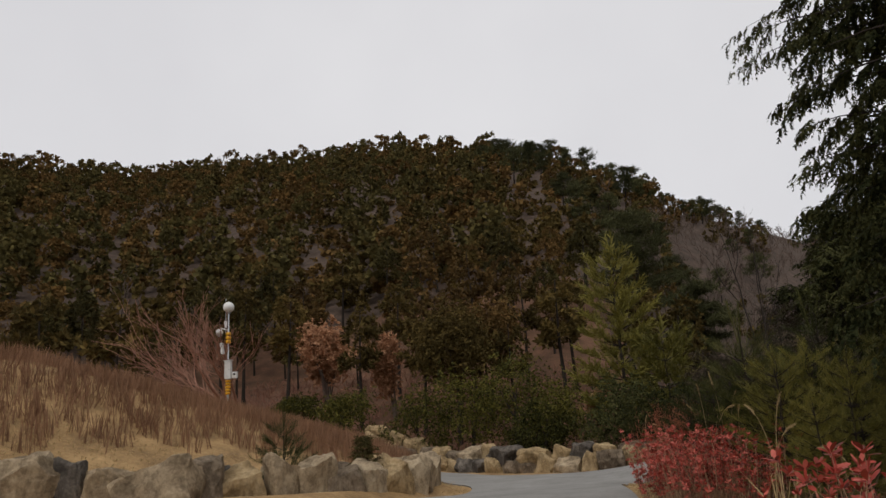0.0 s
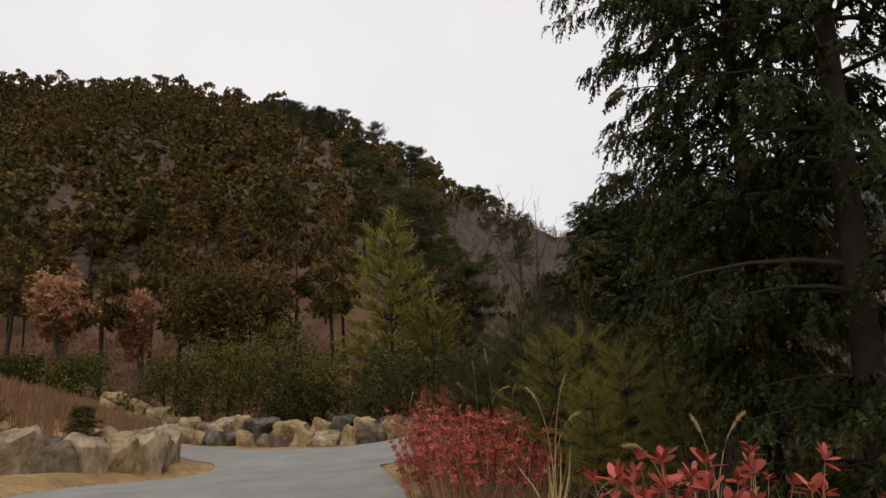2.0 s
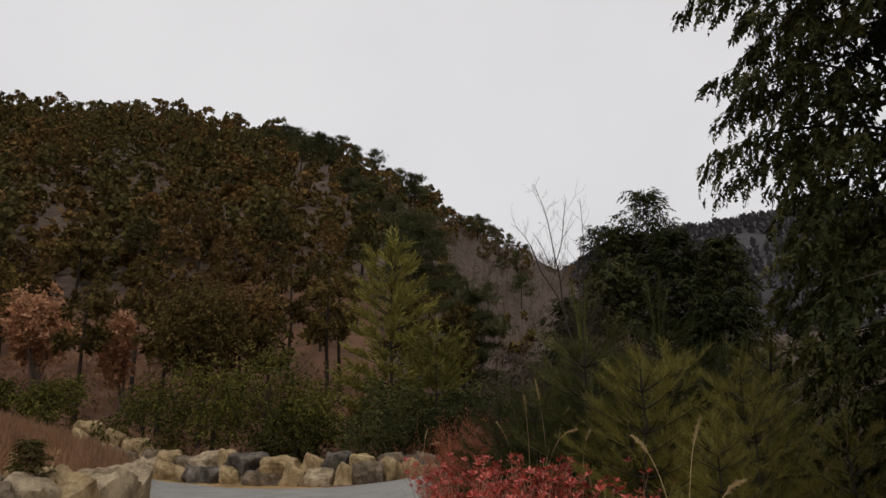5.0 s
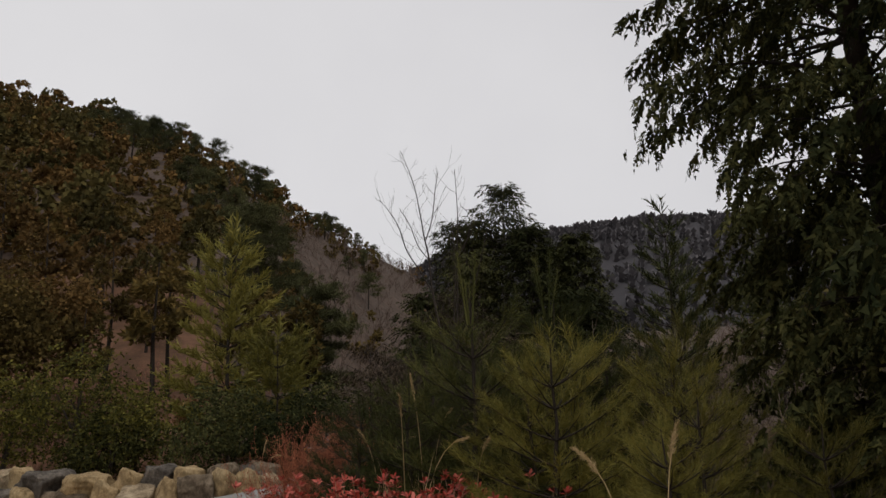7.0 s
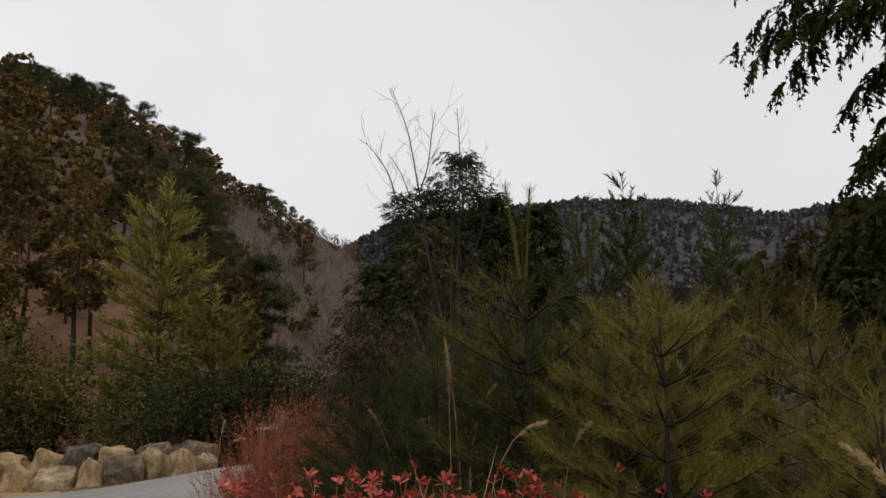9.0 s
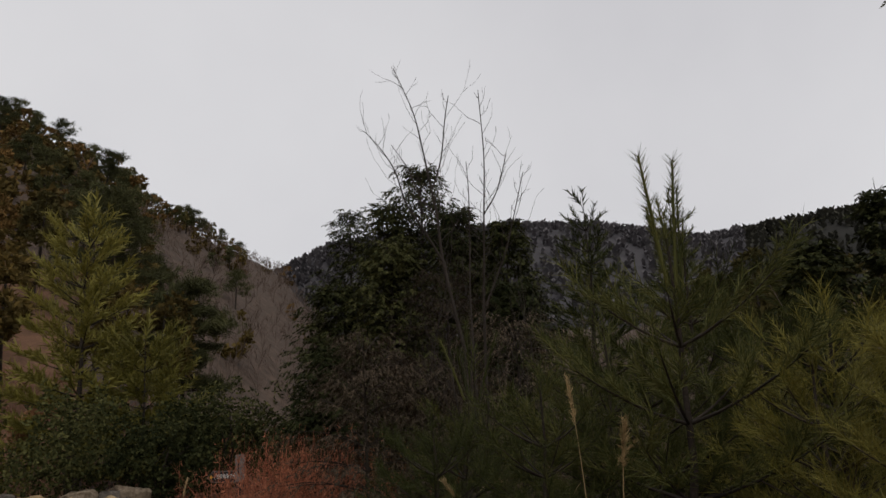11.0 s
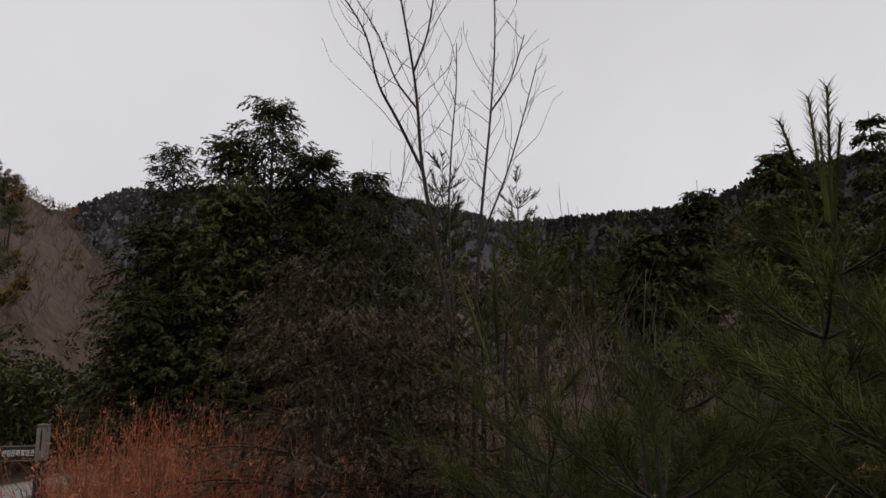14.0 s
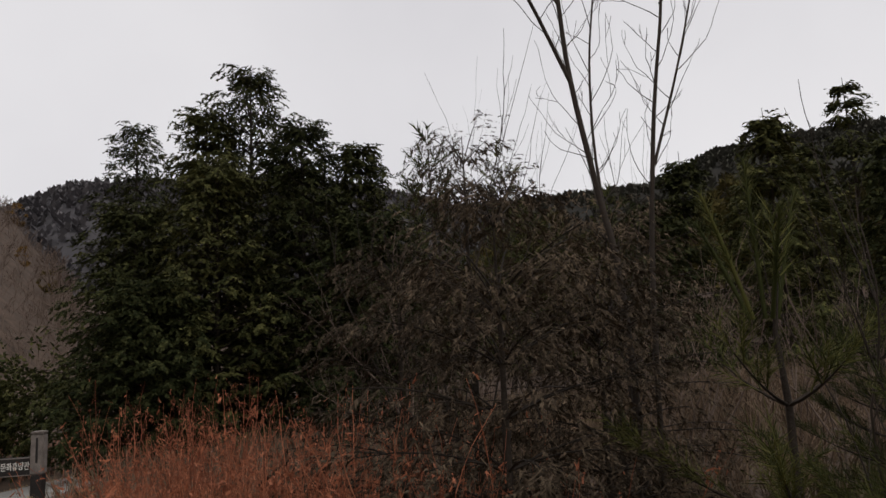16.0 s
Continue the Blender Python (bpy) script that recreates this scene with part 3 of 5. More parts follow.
def cypress_parts(g, h, r, whorls=28, per=6, low=0.05, full=0.5, twigs=8, twig=0.5, each=8, size=0.2, hang=0.5, foot=0.7, swell=1.6, longest=1.1, template=None, droop=0.3, up_tilt=0.12, bias=0.0, bias_to=0.0, trunk_r=None, inner=0.15, lean=0.0):
    """Trunk, limbs with side branchlets, and scale-leaf sprays that hang along each branchlet."""
    trunk_r = trunk_r or h * 0.014
    t = np.linspace(0, 1, 8)
    wob = np.cumsum(g.normal(0, 0.010 * h / 8, (8, 2)), 0)
    spine = np.stack([wob[:, 0] + lean * h * t, wob[:, 1], h * t], -1)
    trunk = tube(spine, trunk_r, trunk_r * 0.06, 9)
    limbs, pos, fwd, ups, sizes = [], [], [], [], []
    down = np.array([0, 0, -1.0])
    for k in range(whorls):
        rel = min(max((k + g.uniform(-0.4, 0.4)) / whorls, 0), 0.985)
        zt = low + (0.99 - low) * rel
        reach = r * max(0.07, min(1.0, (1 - rel) ** full * 1.08)) * min(1, foot + rel * swell)
        base = np.array([np.interp(zt, t, spine[:, c]) for c in range(3)])
        a0 = g.uniform(0, 6.28)
        for b in range(per):
            a = a0 + 6.28 * b / per + g.uniform(-0.45, 0.45)
            ln = reach * g.uniform(0.6, longest) * (1 + bias * math.cos(a - bias_to))
            out = np.array([math.cos(a), math.sin(a), 0.0])
            across = np.array([-math.sin(a), math.cos(a), 0.0])
            u = np.linspace(0, 1, 5)[:, None]
            limb = base + out * ln * u - down * ln * ((up_tilt + 0.4 * rel + 0.9 * rel ** 4) * u - droop * u * u)
            limbs.append(tube(limb, max(0.006, trunk_r * 0.2 * (0.3 + ln / r)), 0.003, 3))
            m = max(5, int(round(twigs * ln / r)))
            w = np.clip(np.linspace(inner, 1, m) + g.normal(0, 0.3 / m, m), 0.05, 1)
            hub = np.stack([np.interp(w, u[:, 0], limb[:, c]) for c in range(3)], -1)
            side = np.where(np.arange(m) % 2, 1.0, -1.0) * (1.05 - 0.85 * w) * g.uniform(0.6, 1.3, m)
            tl = np.minimum(twig * g.uniform(0.65, 1.25, m) * (1.25 - 0.6 * w), 0.3 * twig + 0.8 * ln)
            d = out * 0.75 + across * side[:, None] + down * (0.35 * hang + g.normal(0, 0.18, (m, 1)))
            d /= np.linalg.norm(d, axis=1, keepdims=True)
            q = m * each
            v = np.tile(np.linspace(0.08, 1.0, each), m) + g.normal(0, 0.04, q)
            D, L, S = np.repeat(d, each, 0), np.repeat(tl, each), np.repeat(side, each)
            pos.append(np.repeat(hub, each, 0) + D * (L * v)[:, None] + down * (0.45 * hang * L * v * v)[:, None] + g.normal(0, 0.045 * twig, (q, 3)))
            lat = np.cross(D, down)
            flip = np.where(np.arange(q) % 2, 1.0, -1.0)[:, None]
            fwd.append(D * 0.8 + lat * flip * g.uniform(0.2, 1.3, (q, 1)) + down * g.normal(hang * 0.9, 0.25, (q, 1)))
            ups.append(-down + g.normal(0, 0.3, (q, 3)))
            sizes.append(size * g.uniform(0.7, 1.25, q) * (1.15 - 0.35 * v) * (1 - 0.12 * rel))
    return trunk, join(limbs), mixed(template, np.concatenate(pos), np.concatenate(fwd), np.concatenate(ups), np.concatenate(sizes))


def cypress(name, label, x, y, top, r, seed, leaf, category="conifer", group="", **kw):
    z = float(ground_z(x, y)) - 0.05
    trunk, limbs, crown = cypress_parts(np.random.default_rng(seed), top - z, r, **kw)
    return plant(name, [("trunk", mesh_from("trunk", *trunk, M_BARK)), ("branchwork", mesh_from("branchwork", *limbs, M_BARK)), ("crown", mesh_from("crown", *crown, leaf))], label, category, x, y, z, group=group)


# The large cypress by the road, and the dark ones beyond the bend.
SCALE = [scale_spray(500 + k, 10, 0.4, 0.078, 0.055, (0.16, 0.38)) for k in range(5)]
SCALE_FINE = [scale_spray(505 + k, 10, 0.35, 0.045, 0.035, (0.14, 0.32)) for k in range(4)]
SCALE_MID = [scale_spray(510 + k, 8, 0.3, 0.105, 0.08, (0.16, 0.36)) for k in range(4)]
SCALE_FAR = [scale_spray(520 + k, 5, 0.35, 0.12, 0.08) for k in range(3)]
cypress("cypress_tree", "large dark green cypress with drooping sprays by the road", 6.75, 8.45, 12.2, 2.1, 11, M_CYPRESS,
        whorls=44, per=6, low=0.10, full=0.2, twigs=8, twig=0.55, each=13, size=0.22, hang=0.75, foot=0.42, swell=1.1, longest=1.04, template=SCALE, droop=0.32, up_tilt=0.15, bias=0.12, bias_to=2.9, trunk_r=0.12, inner=0.3)
cypress("cypress_tree", "thick-trunked dark green cypress beside its neighbour", 6.2, 6.55, 12.5, 1.9, 12, M_CYPRESS,
        whorls=24, per=5, low=0.06, full=0.25, twigs=7, twig=0.6, each=13, size=0.24, hang=0.7, foot=0.7, longest=1.1, template=SCALE, droop=0.28, up_tilt=0.15, trunk_r=0.16)
for i, (x, y, top, r) in enumerate([(18.05, 27.7, 10.75, 2.5), (21.6, 37.0, 11.85, 2.7), (18.8, 24.4, 7.9, 1.7), (17.05, 25.1, 8.2, 2.2), (15.7, 26.8, 7.0, 2.4), (21.2, 28.5, 8.4, 2.6), (15.0, 29.0, 6.0, 2.4), (17.2, 23.0, 5.2, 2.3), (13.6, 26.9, 3.6, 2.0), (16.9, 28.4, 9.3, 2.1)]):
    cypress("cypress_tree", "dark green cypress tree standing beyond the road bend", x, y, top, r * 1.08, 20 + i, M_CYPRESS, group="cypresses beyond the bend",
            whorls=32, per=6, low=0.03, full=0.6, twigs=7, twig=0.42, each=5, size=0.32, hang=0.2, template=SCALE_MID, droop=0.08, up_tilt=0.2, inner=0.25)


# ---------------------------------------------------------------- wooded hill
SPRIG = scale_spray(530, 3, 0.25, 0.11, 0.09)
CLUSTER = rosette_template(4, 41, 0.32, 0.35)
CLUSTER_FINE = rosette_template(6, 42, 0.2, 0.35)
PATTERNS = [hill_tree_parts(np.random.default_rng(31), 9.0, 3.0, 0.42, 200, 0.62, CLUSTER_FINE, 0.42),
            hill_tree_parts(np.random.default_rng(32), 8.2, 3.2, 0.40, 200, 0.62, CLUSTER_FINE, 0.34),
            hill_tree_parts(np.random.default_rng(33), 9.8, 2.7, 0.46, 190, 0.6, CLUSTER_FINE, 0.5)]
FAR_PATTERNS = [hill_tree_parts(np.random.default_rng(34), 8.6, 3.5, 0.1, 92, 0.98, CLUSTER, 0.4),
                hill_tree_parts(np.random.default_rng(35), 7.8, 3.8, 0.1, 92, 1.0, CLUSTER, 0.34),
                hill_tree_parts(np.random.default_rng(36), 9.2, 3.2, 0.1, 88, 0.95, CLUSTER, 0.5)]
LEAF_OF = [M_FOREST, M_FOREST_B, M_FOREST_D]
BARES = [bare_parts(np.random.default_rng(40 + k), 8.0, stems=2, depth=4, spread=0.5, lift=0.2, radius=0.09, thin=0.018, kids=(2, 3), n=2)[0] for k in range(2)]
FAR_BARES = [bare_parts(np.random.default_rng(44 + k), 8.0, stems=2, depth=3, spread=0.7, lift=0.16, first=0.34, radius=0.1, thin=0.055, kids=(2, 3), n=2)[0] for k in range(2)]


def tree_sites():
    """Places of the trees on the hill and in the valley, nearest first."""
    g = np.random.default_rng(77)
    x, y = g.uniform(-210, 200, 26000), g.uniform(-30, 285, 26000)
    az, r = polar(x, y)
    rc, rb = np.interp(az, CREST[:, 0], CREST[:, 2]), np.interp(az, CREST[:, 0], CREST[:, 3])
    ok = (r > rb + np.interp(az, [-46, -20, -4, 3, 12, 16, 20, 34, 60], [8, 12, 12, 17, 17, 12, 8, 4, 4])) & (r < rc * 1.05) & (az > -46) & (az < 112)
    ok &= (az < 34) | (r < 130)
    p = np.stack([x, y], -1)[ok]
    p = p[np.argsort(np.hypot(p[:, 0] - OX, p[:, 1] - OY))]
    cells, keep = {}, []
    for q in p:
        d = np.hypot(*(q - (OX, OY)))
        a = math.degrees(math.atan2(q[0] - OX, q[1] - OY))
        gap = 2.15 if 18 < a < 34 else 4.0 if d < 90 else 4.7
        c = (int(q[0] // gap), int(q[1] // gap))
        if any((c[0] + a, c[1] + b) in cells and np.hypot(*(cells[(c[0] + a, c[1] + b)] - q)) < gap for a in (-1, 0, 1) for b in (-1, 0, 1)):
            continue
        cells[c] = q
        keep.append(q)
    return np.array(keep)


def build_woods():
    g = np.random.default_rng(78)
    sites = tree_sites()
    az, r = polar(sites[:, 0], sites[:, 1])
    made, far_leaf, far_rust, far_dark, far_bare = {}, [], [], [], []
    for i, (x, y) in enumerate(sites):
        z = float(ground_z(x, y)) - 0.2
        s = float(np.clip(g.lognormal(-0.2, 0.27), 0.45, 1.25))
        chance = float(np.interp(az[i], [6, 10, 14, 17, 20, 38, 60, 66], [0.03, 0.08, 0.3, 0.7, 0.95, 1.0, 0.9, 0.35]))
        if r[i] > 0.72 * np.interp(az[i], CREST[:, 0], CREST[:, 2]) and az[i] < 30:
            chance *= float(np.interp(az[i], [10, 18, 25, 29], [0.3, 0.4, 0.75, 1.0]))
        bare = g.random() < chance
        if 6 < az[i] < 32:
            s *= 0.62 if az[i] > 19 and r[i] > 90 else 0.8
        k = g.integers(0, 3) if az[i] < 36 else 2
        turn = g.uniform(0, 360)
        if i < 190:
            key = ("bare", k % 2) if bare else ("con", k)
            m = pose(x, y, z, g.uniform(-3, 3), g.uniform(-3, 3), turn) @ Matrix.Scale(s, 4)
            if key not in made:
                if bare:
                    me = [("branchwork", mesh_from("branchwork", *BARES[k % 2], M_TWIG))]
                    made[key] = plant("bare_tree", me, "leafless grey deciduous tree on the hillside", "tree", x, y, z, group="bare trees on the hill")
                else:
                    w, c = PATTERNS[k]
                    me = [("trunk", mesh_from("trunk", *w, M_BARK)), ("crown", mesh_from("crown", *c, LEAF_OF[k]))]
                    made[key] = plant("hill_conifer", me, "dark olive conifer with a bare lower trunk on the hillside", "conifer", x, y, z, group="conifers on the hill")
                made[key].matrix_basis = m
            else:
                copy_thing(made[key], Matrix.Identity(4)).matrix_basis = m
        else:
            c, sn = math.cos(turn), math.sin(turn)
            rot = np.array([[c, -sn, 0], [sn, c, 0], [0, 0, 1]]) * s
            if bare:
                v, f = (BARES if r[i] < 70 else FAR_BARES)[k % 2]
                far_bare.append((v @ rot.T + (x, y, z), f))
            else:
                w, cr = FAR_PATTERNS[k]
                (far_leaf, far_rust, far_dark)[k].append((cr[0] @ rot.T + (x, y, z), cr[1]))
    for name, parts, m, label in (("far_conifers", far_leaf, M_FOREST, "dark olive conifers covering the upper hillside"), ("far_rusty_conifers", far_rust, M_FOREST_B, "rust-tinged conifers among the hillside forest"),
                                  ("far_dark_conifers", far_dark, M_FOREST_D, "darkest green conifers scattered through the hillside forest"), ("far_bare_trees", far_bare, M_TWIG, "grey leafless trees in the valley")):
        tagged(new(name, mesh_from(name, *join(parts), m)), label, "woods", kind="stuff")


build_woods()


def red_pine_parts(g, h, r, low=0.35, limbs=13, pads=4, each=16, size=0.5, lean=0.1):
    """A crooked pine: leaning trunk, level limbs and flat plates of needle tufts."""
    t = np.linspace(0, 1, 7)
    wob = np.cumsum(g.normal(0, 0.03 * h / 7, (7, 2)), 0)
    spine = np.stack([wob[:, 0] + lean * h * t, wob[:, 1], h * t - 0.2], -1)
    wood, hubs, dirs = [], [], []
    for k in range(limbs):
        rel = (k + g.uniform(0, 0.8)) / limbs
        zt = low + (1 - low) * min(rel, 1)
        base = np.array([np.interp(zt, t, spine[:, c]) for c in range(3)])
        a = 2.4 * k + g.normal(0, 0.5)
        out = np.array([math.cos(a), math.sin(a), 0])
        ln = r * (1 - 0.75 * rel ** 1.6) * g.uniform(0.55, 1.15)
        tip = base + out * ln + (0, 0, ln * g.uniform(0.0, 0.4))
        wood.append(tube([base, (base + tip) / 2 - (0, 0, 0.06 * ln), tip], 0.05, 0.015, 3))
        for w in np.linspace(0.45, 1.0, pads):
            hubs.append(base + (tip - base) * w + g.normal(0, 0.1 * r, 3) * (1, 1, 0.25))
            dirs.append(out)
    hub, d = np.repeat(hubs, each, 0), np.repeat(dirs, each, 0)
    n = len(hub)
    pos = hub + g.normal(0, 1, (n, 3)) * (0.17 * r, 0.17 * r, 0.045 * r)
    crown = scatter(TUFT_WIDE, pos, d * 0.5 + g.normal(0, 0.6, (n, 3)) + (0, 0, 0.55), g.normal(size=(n, 3)), size * g.uniform(0.7, 1.2, n))
    return tube(spine, 0.022 * h, 0.05, 6), join(wood), crown


def build_shoulder_pines():
    """Crooked pines along the falling shoulder of the hill."""
    g = np.random.default_rng(84)
    made = []
    for k in range(3):
        w, l, c = red_pine_parts(np.random.default_rng(85 + k), (9.5, 8.0, 10.5)[k], (3.6, 3.2, 3.0)[k], 0.38, 13, 4, 9, 0.95, (0.12, -0.08, 0.05)[k])
        made.append((mesh_from("trunk", *w, M_BARK), mesh_from("branchwork", *l, M_BARK), mesh_from("crown", *c, M_PINE_HILL)))
    for i in range(46):
        az = 4 + 23 * ((i * 0.618) % 1.0)
        rc = float(np.interp(az, CREST[:, 0], CREST[:, 2]))
        d = rc * (g.uniform(0.84, 0.95) if i % 2 else g.uniform(0.45, 0.84))
        x, y = OX + d * math.sin(math.radians(az)), OY + d * math.cos(math.radians(az))
        k = i % 3
        plant("shoulder_pine", list(zip(("trunk", "branchwork", "crown"), made[k])), "crooked dark green pine with flat plates of needles on the ridge", "pine", x, y, rz=g.uniform(0, 360), s=g.uniform(0.6, 0.9) * (0.75 if az > 18 else 1.0), group="crooked pines on the hill's shoulder")


build_shoulder_pines()


def build_far_ridge():
    """Small trees along the far mountains' slopes and skyline."""
    g = np.random.default_rng(79)
    n = 6600
    az = g.uniform(26, 112, n)
    r = np.where(g.random(n) < 0.45, g.uniform(445, 475, n), g.uniform(250, 460, n))
    x, y = OX + r * np.sin(np.radians(az)), OY + r * np.cos(np.radians(az))
    z = ground_z(x, y) - 0.6
    v, f = join([leaf_at((0, 0, 0.1 * k), (math.cos(a) * 0.34, math.sin(a) * 0.34, 0.35 + 0.12 * k), 0.22) for k, a in enumerate(np.linspace(0, 12, 7))] + [leaf_at((0, 0, 0.3), (0.02, 0, 1.0), 0.16), leaf_at((0, 0.02, 0.3), (0.02, 0.03, 0.95), 0.16)])
    tv = np.stack([v[:, 0], v[:, 2], v[:, 1]], -1)
    a = g.uniform(0, 6.28, n)
    fwd = np.tile([0, 0, 1.0], (n, 1)) + g.normal(0, 0.05, (n, 3))
    up, size = np.stack([np.cos(a), np.sin(a), 0 * a], -1), g.uniform(4.2, 8.0, n)
    # Trees short of 68 degrees take the colour paled for haze.
    for name, w, m, label in (("far_ridge_trees", az < 68, M_FARTREE, "small trees on the distant mountain slopes, coloured pale grey for haze"), ("far_dark_ridge_trees", az >= 68, M_FARTREE_D, "small dark trees on the wooded ridge")):
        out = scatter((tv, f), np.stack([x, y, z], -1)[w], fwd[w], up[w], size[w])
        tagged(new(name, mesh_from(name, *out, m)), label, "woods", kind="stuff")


build_far_ridge()


# ---------------------------------------------------------------- trees at the hill's foot
def leafy_parts(g, h, r, leaf_size, clumps=60, per=26, low=0.12, template=LEAVES, stems=3, spread=1.0):
    """A rounded evergreen: stems, and leaf clusters gathered in uneven clumps."""
    wood = [tube([(0, 0, -0.1), (g.normal(0, 0.1 * r), g.normal(0, 0.1 * r), h * 0.45), (g.normal(0, 0.3 * r), g.normal(0, 0.3 * r), h * 0.85)], 0.02 * h, 0.006, 5) for _ in range(stems)]
    d = g.normal(size=(clumps, 3))
    d /= np.linalg.norm(d, axis=1, keepdims=True)
    rad = g.uniform(0.45, 1.05, (clumps, 1))
    c = d * rad * (r, r, h * (1 - low) * 0.5) + (0, 0, h * (low + (1 - low) * 0.5))
    p = np.repeat(c, per, 0) + g.normal(0, 1, (clumps * per, 3)) * (0.17 * r * spread, 0.17 * r * spread, 0.09 * h * spread)
    p[:, 2] = np.maximum(p[:, 2], 0.05)
    f = np.repeat(d, per, 0) + g.normal(0, 0.6, (len(p), 3)) + (0, 0, 0.4)
    return join(wood), scatter(template, p, f, g.normal(size=(len(p), 3)), leaf_size * g.uniform(0.7, 1.3, len(p)))


def leafy(name, label, x, y, h, r, seed, leaf, leaf_size=0.3, group="", category="shrub", s=1.0, **kw):
    wood, crown = leafy_parts(np.random.default_rng(seed), h, r, leaf_size, **kw)
    return plant(name, [("trunk", mesh_from("trunk", *wood, M_BARK)), ("crown", mesh_from("crown", *crown, leaf))], label, category, x, y, group=group, s=s)


LEAVES_FEW = rosette_template(4, 8, 0.26, 0.2)
belt = [(-10.5, 47.5, 2.2, 1.8), (-7.0, 46.5, 3.2, 2.0), (-1.8, 43.6, 4.2, 2.4), (1.2, 42.4, 5.4, 2.7), (3.9, 41.2, 6.0, 2.8), (6.3, 39.6, 4.4, 2.2), (13.6, 39.6, 2.4, 1.8),
        (16.6, 41.5, 3.6, 2.2), (4.9, 38.6, 3.2, 1.9), (11.4, 34.4, 3.6, 2.0), (14.0, 35.4, 4.2, 2.2), (16.6, 35.2, 3.6, 2.1), (8.8, 35.6, 4.4, 2.2)]
for i, (x, y, h, r) in enumerate(belt):
    leafy("evergreen_shrub", "broad dark green evergreen shrub behind the boulders", x, y, h, r, 60 + i, M_CYPRESS if x > 8 and y < 36 else M_BROAD, 0.17, "evergreen shrubs behind the boulders", clumps=42, per=36, template=LEAVES_FEW, spread=1.0)
leafy("round_evergreen", "round dense dark green tree on a straight trunk", 0.6, 47.5, 9.0, 2.7, 81, M_FOREST, 0.28, category="tree", clumps=60, per=46, template=LEAVES_FEW, low=0.45, stems=2)
leafy("round_evergreen", "olive rounded tree beside the dense green one", 3.0, 50.5, 8.0, 2.2, 82, M_FOREST_B, 0.28, category="tree", clumps=50, per=44, template=LEAVES_FEW, low=0.5, stems=2)


slim = hill_tree_parts(np.random.default_rng(86), 9.5, 2.1, 0.48, 210, 0.45, CLUSTER_FINE, 0.4)
first = None
g = np.random.default_rng(87)
for x, y in [(-6.4, 51), (-1.8, 50), (4.6, 47.5), (8.2, 48), (9.6, 51.5), (12.8, 47.5), (14.6, 51.0), (-12.5, 54), (-16.5, 56), (2.0, 53), (6.4, 55), (-4.0, 57), (16.0, 47.0), (-21, 57)]:
    m = pose(x, y, float(ground_z(x, y)) - 0.1, g.uniform(-2, 2), g.uniform(-2, 2), g.uniform(0, 360)) @ Matrix.Scale(g.uniform(0.8, 1.15), 4)
    if first is None:
        first = plant("slim_conifer", [("trunk", mesh_from("trunk", *slim[0], M_BARK)), ("crown", mesh_from("crown", *slim[1], M_FOREST))], "slender conifer with a high crown above russet slope", "conifer", x, y, group="slender conifers at the foot of the hill")
        first.matrix_basis = m
    else:
        copy_thing(first, Matrix.Identity(4)).matrix_basis = m


def pine_shoot(count=32, seed=12, w=0.013, ln=0.52):
    """A shoot clothed with needles along its length, along y."""
    g = np.random.default_rng(seed)
    v, f = [], []
    for k in range(count):
        a, t = g.uniform(0, 6.28), g.uniform(0.35, 0.85)
        d = np.array([np.sin(a) * np.sin(t), np.cos(t), np.cos(a) * np.sin(t)])
        o = np.array([0, 0.15 + 0.85 * k / count, 0])
        s = unit(np.cross(d, g.normal(size=3))) * w
        n = len(v)
        v += [o - s, o + s, o + d * ln * g.uniform(0.8, 1.1)]
        f.append([n, n + 1, n + 2])
    sv, sf = tube([(0, 0, 0), (0, 1.0, 0)], 0.016, 0.010, 3)
    return join([(np.array(v), np.array(f)), (sv, sf)])


SHOOT = pine_shoot(29, 12, 0.0105, 0.56)
SHOOT_FAR = pine_shoot(12, 13, 0.04, 0.5)


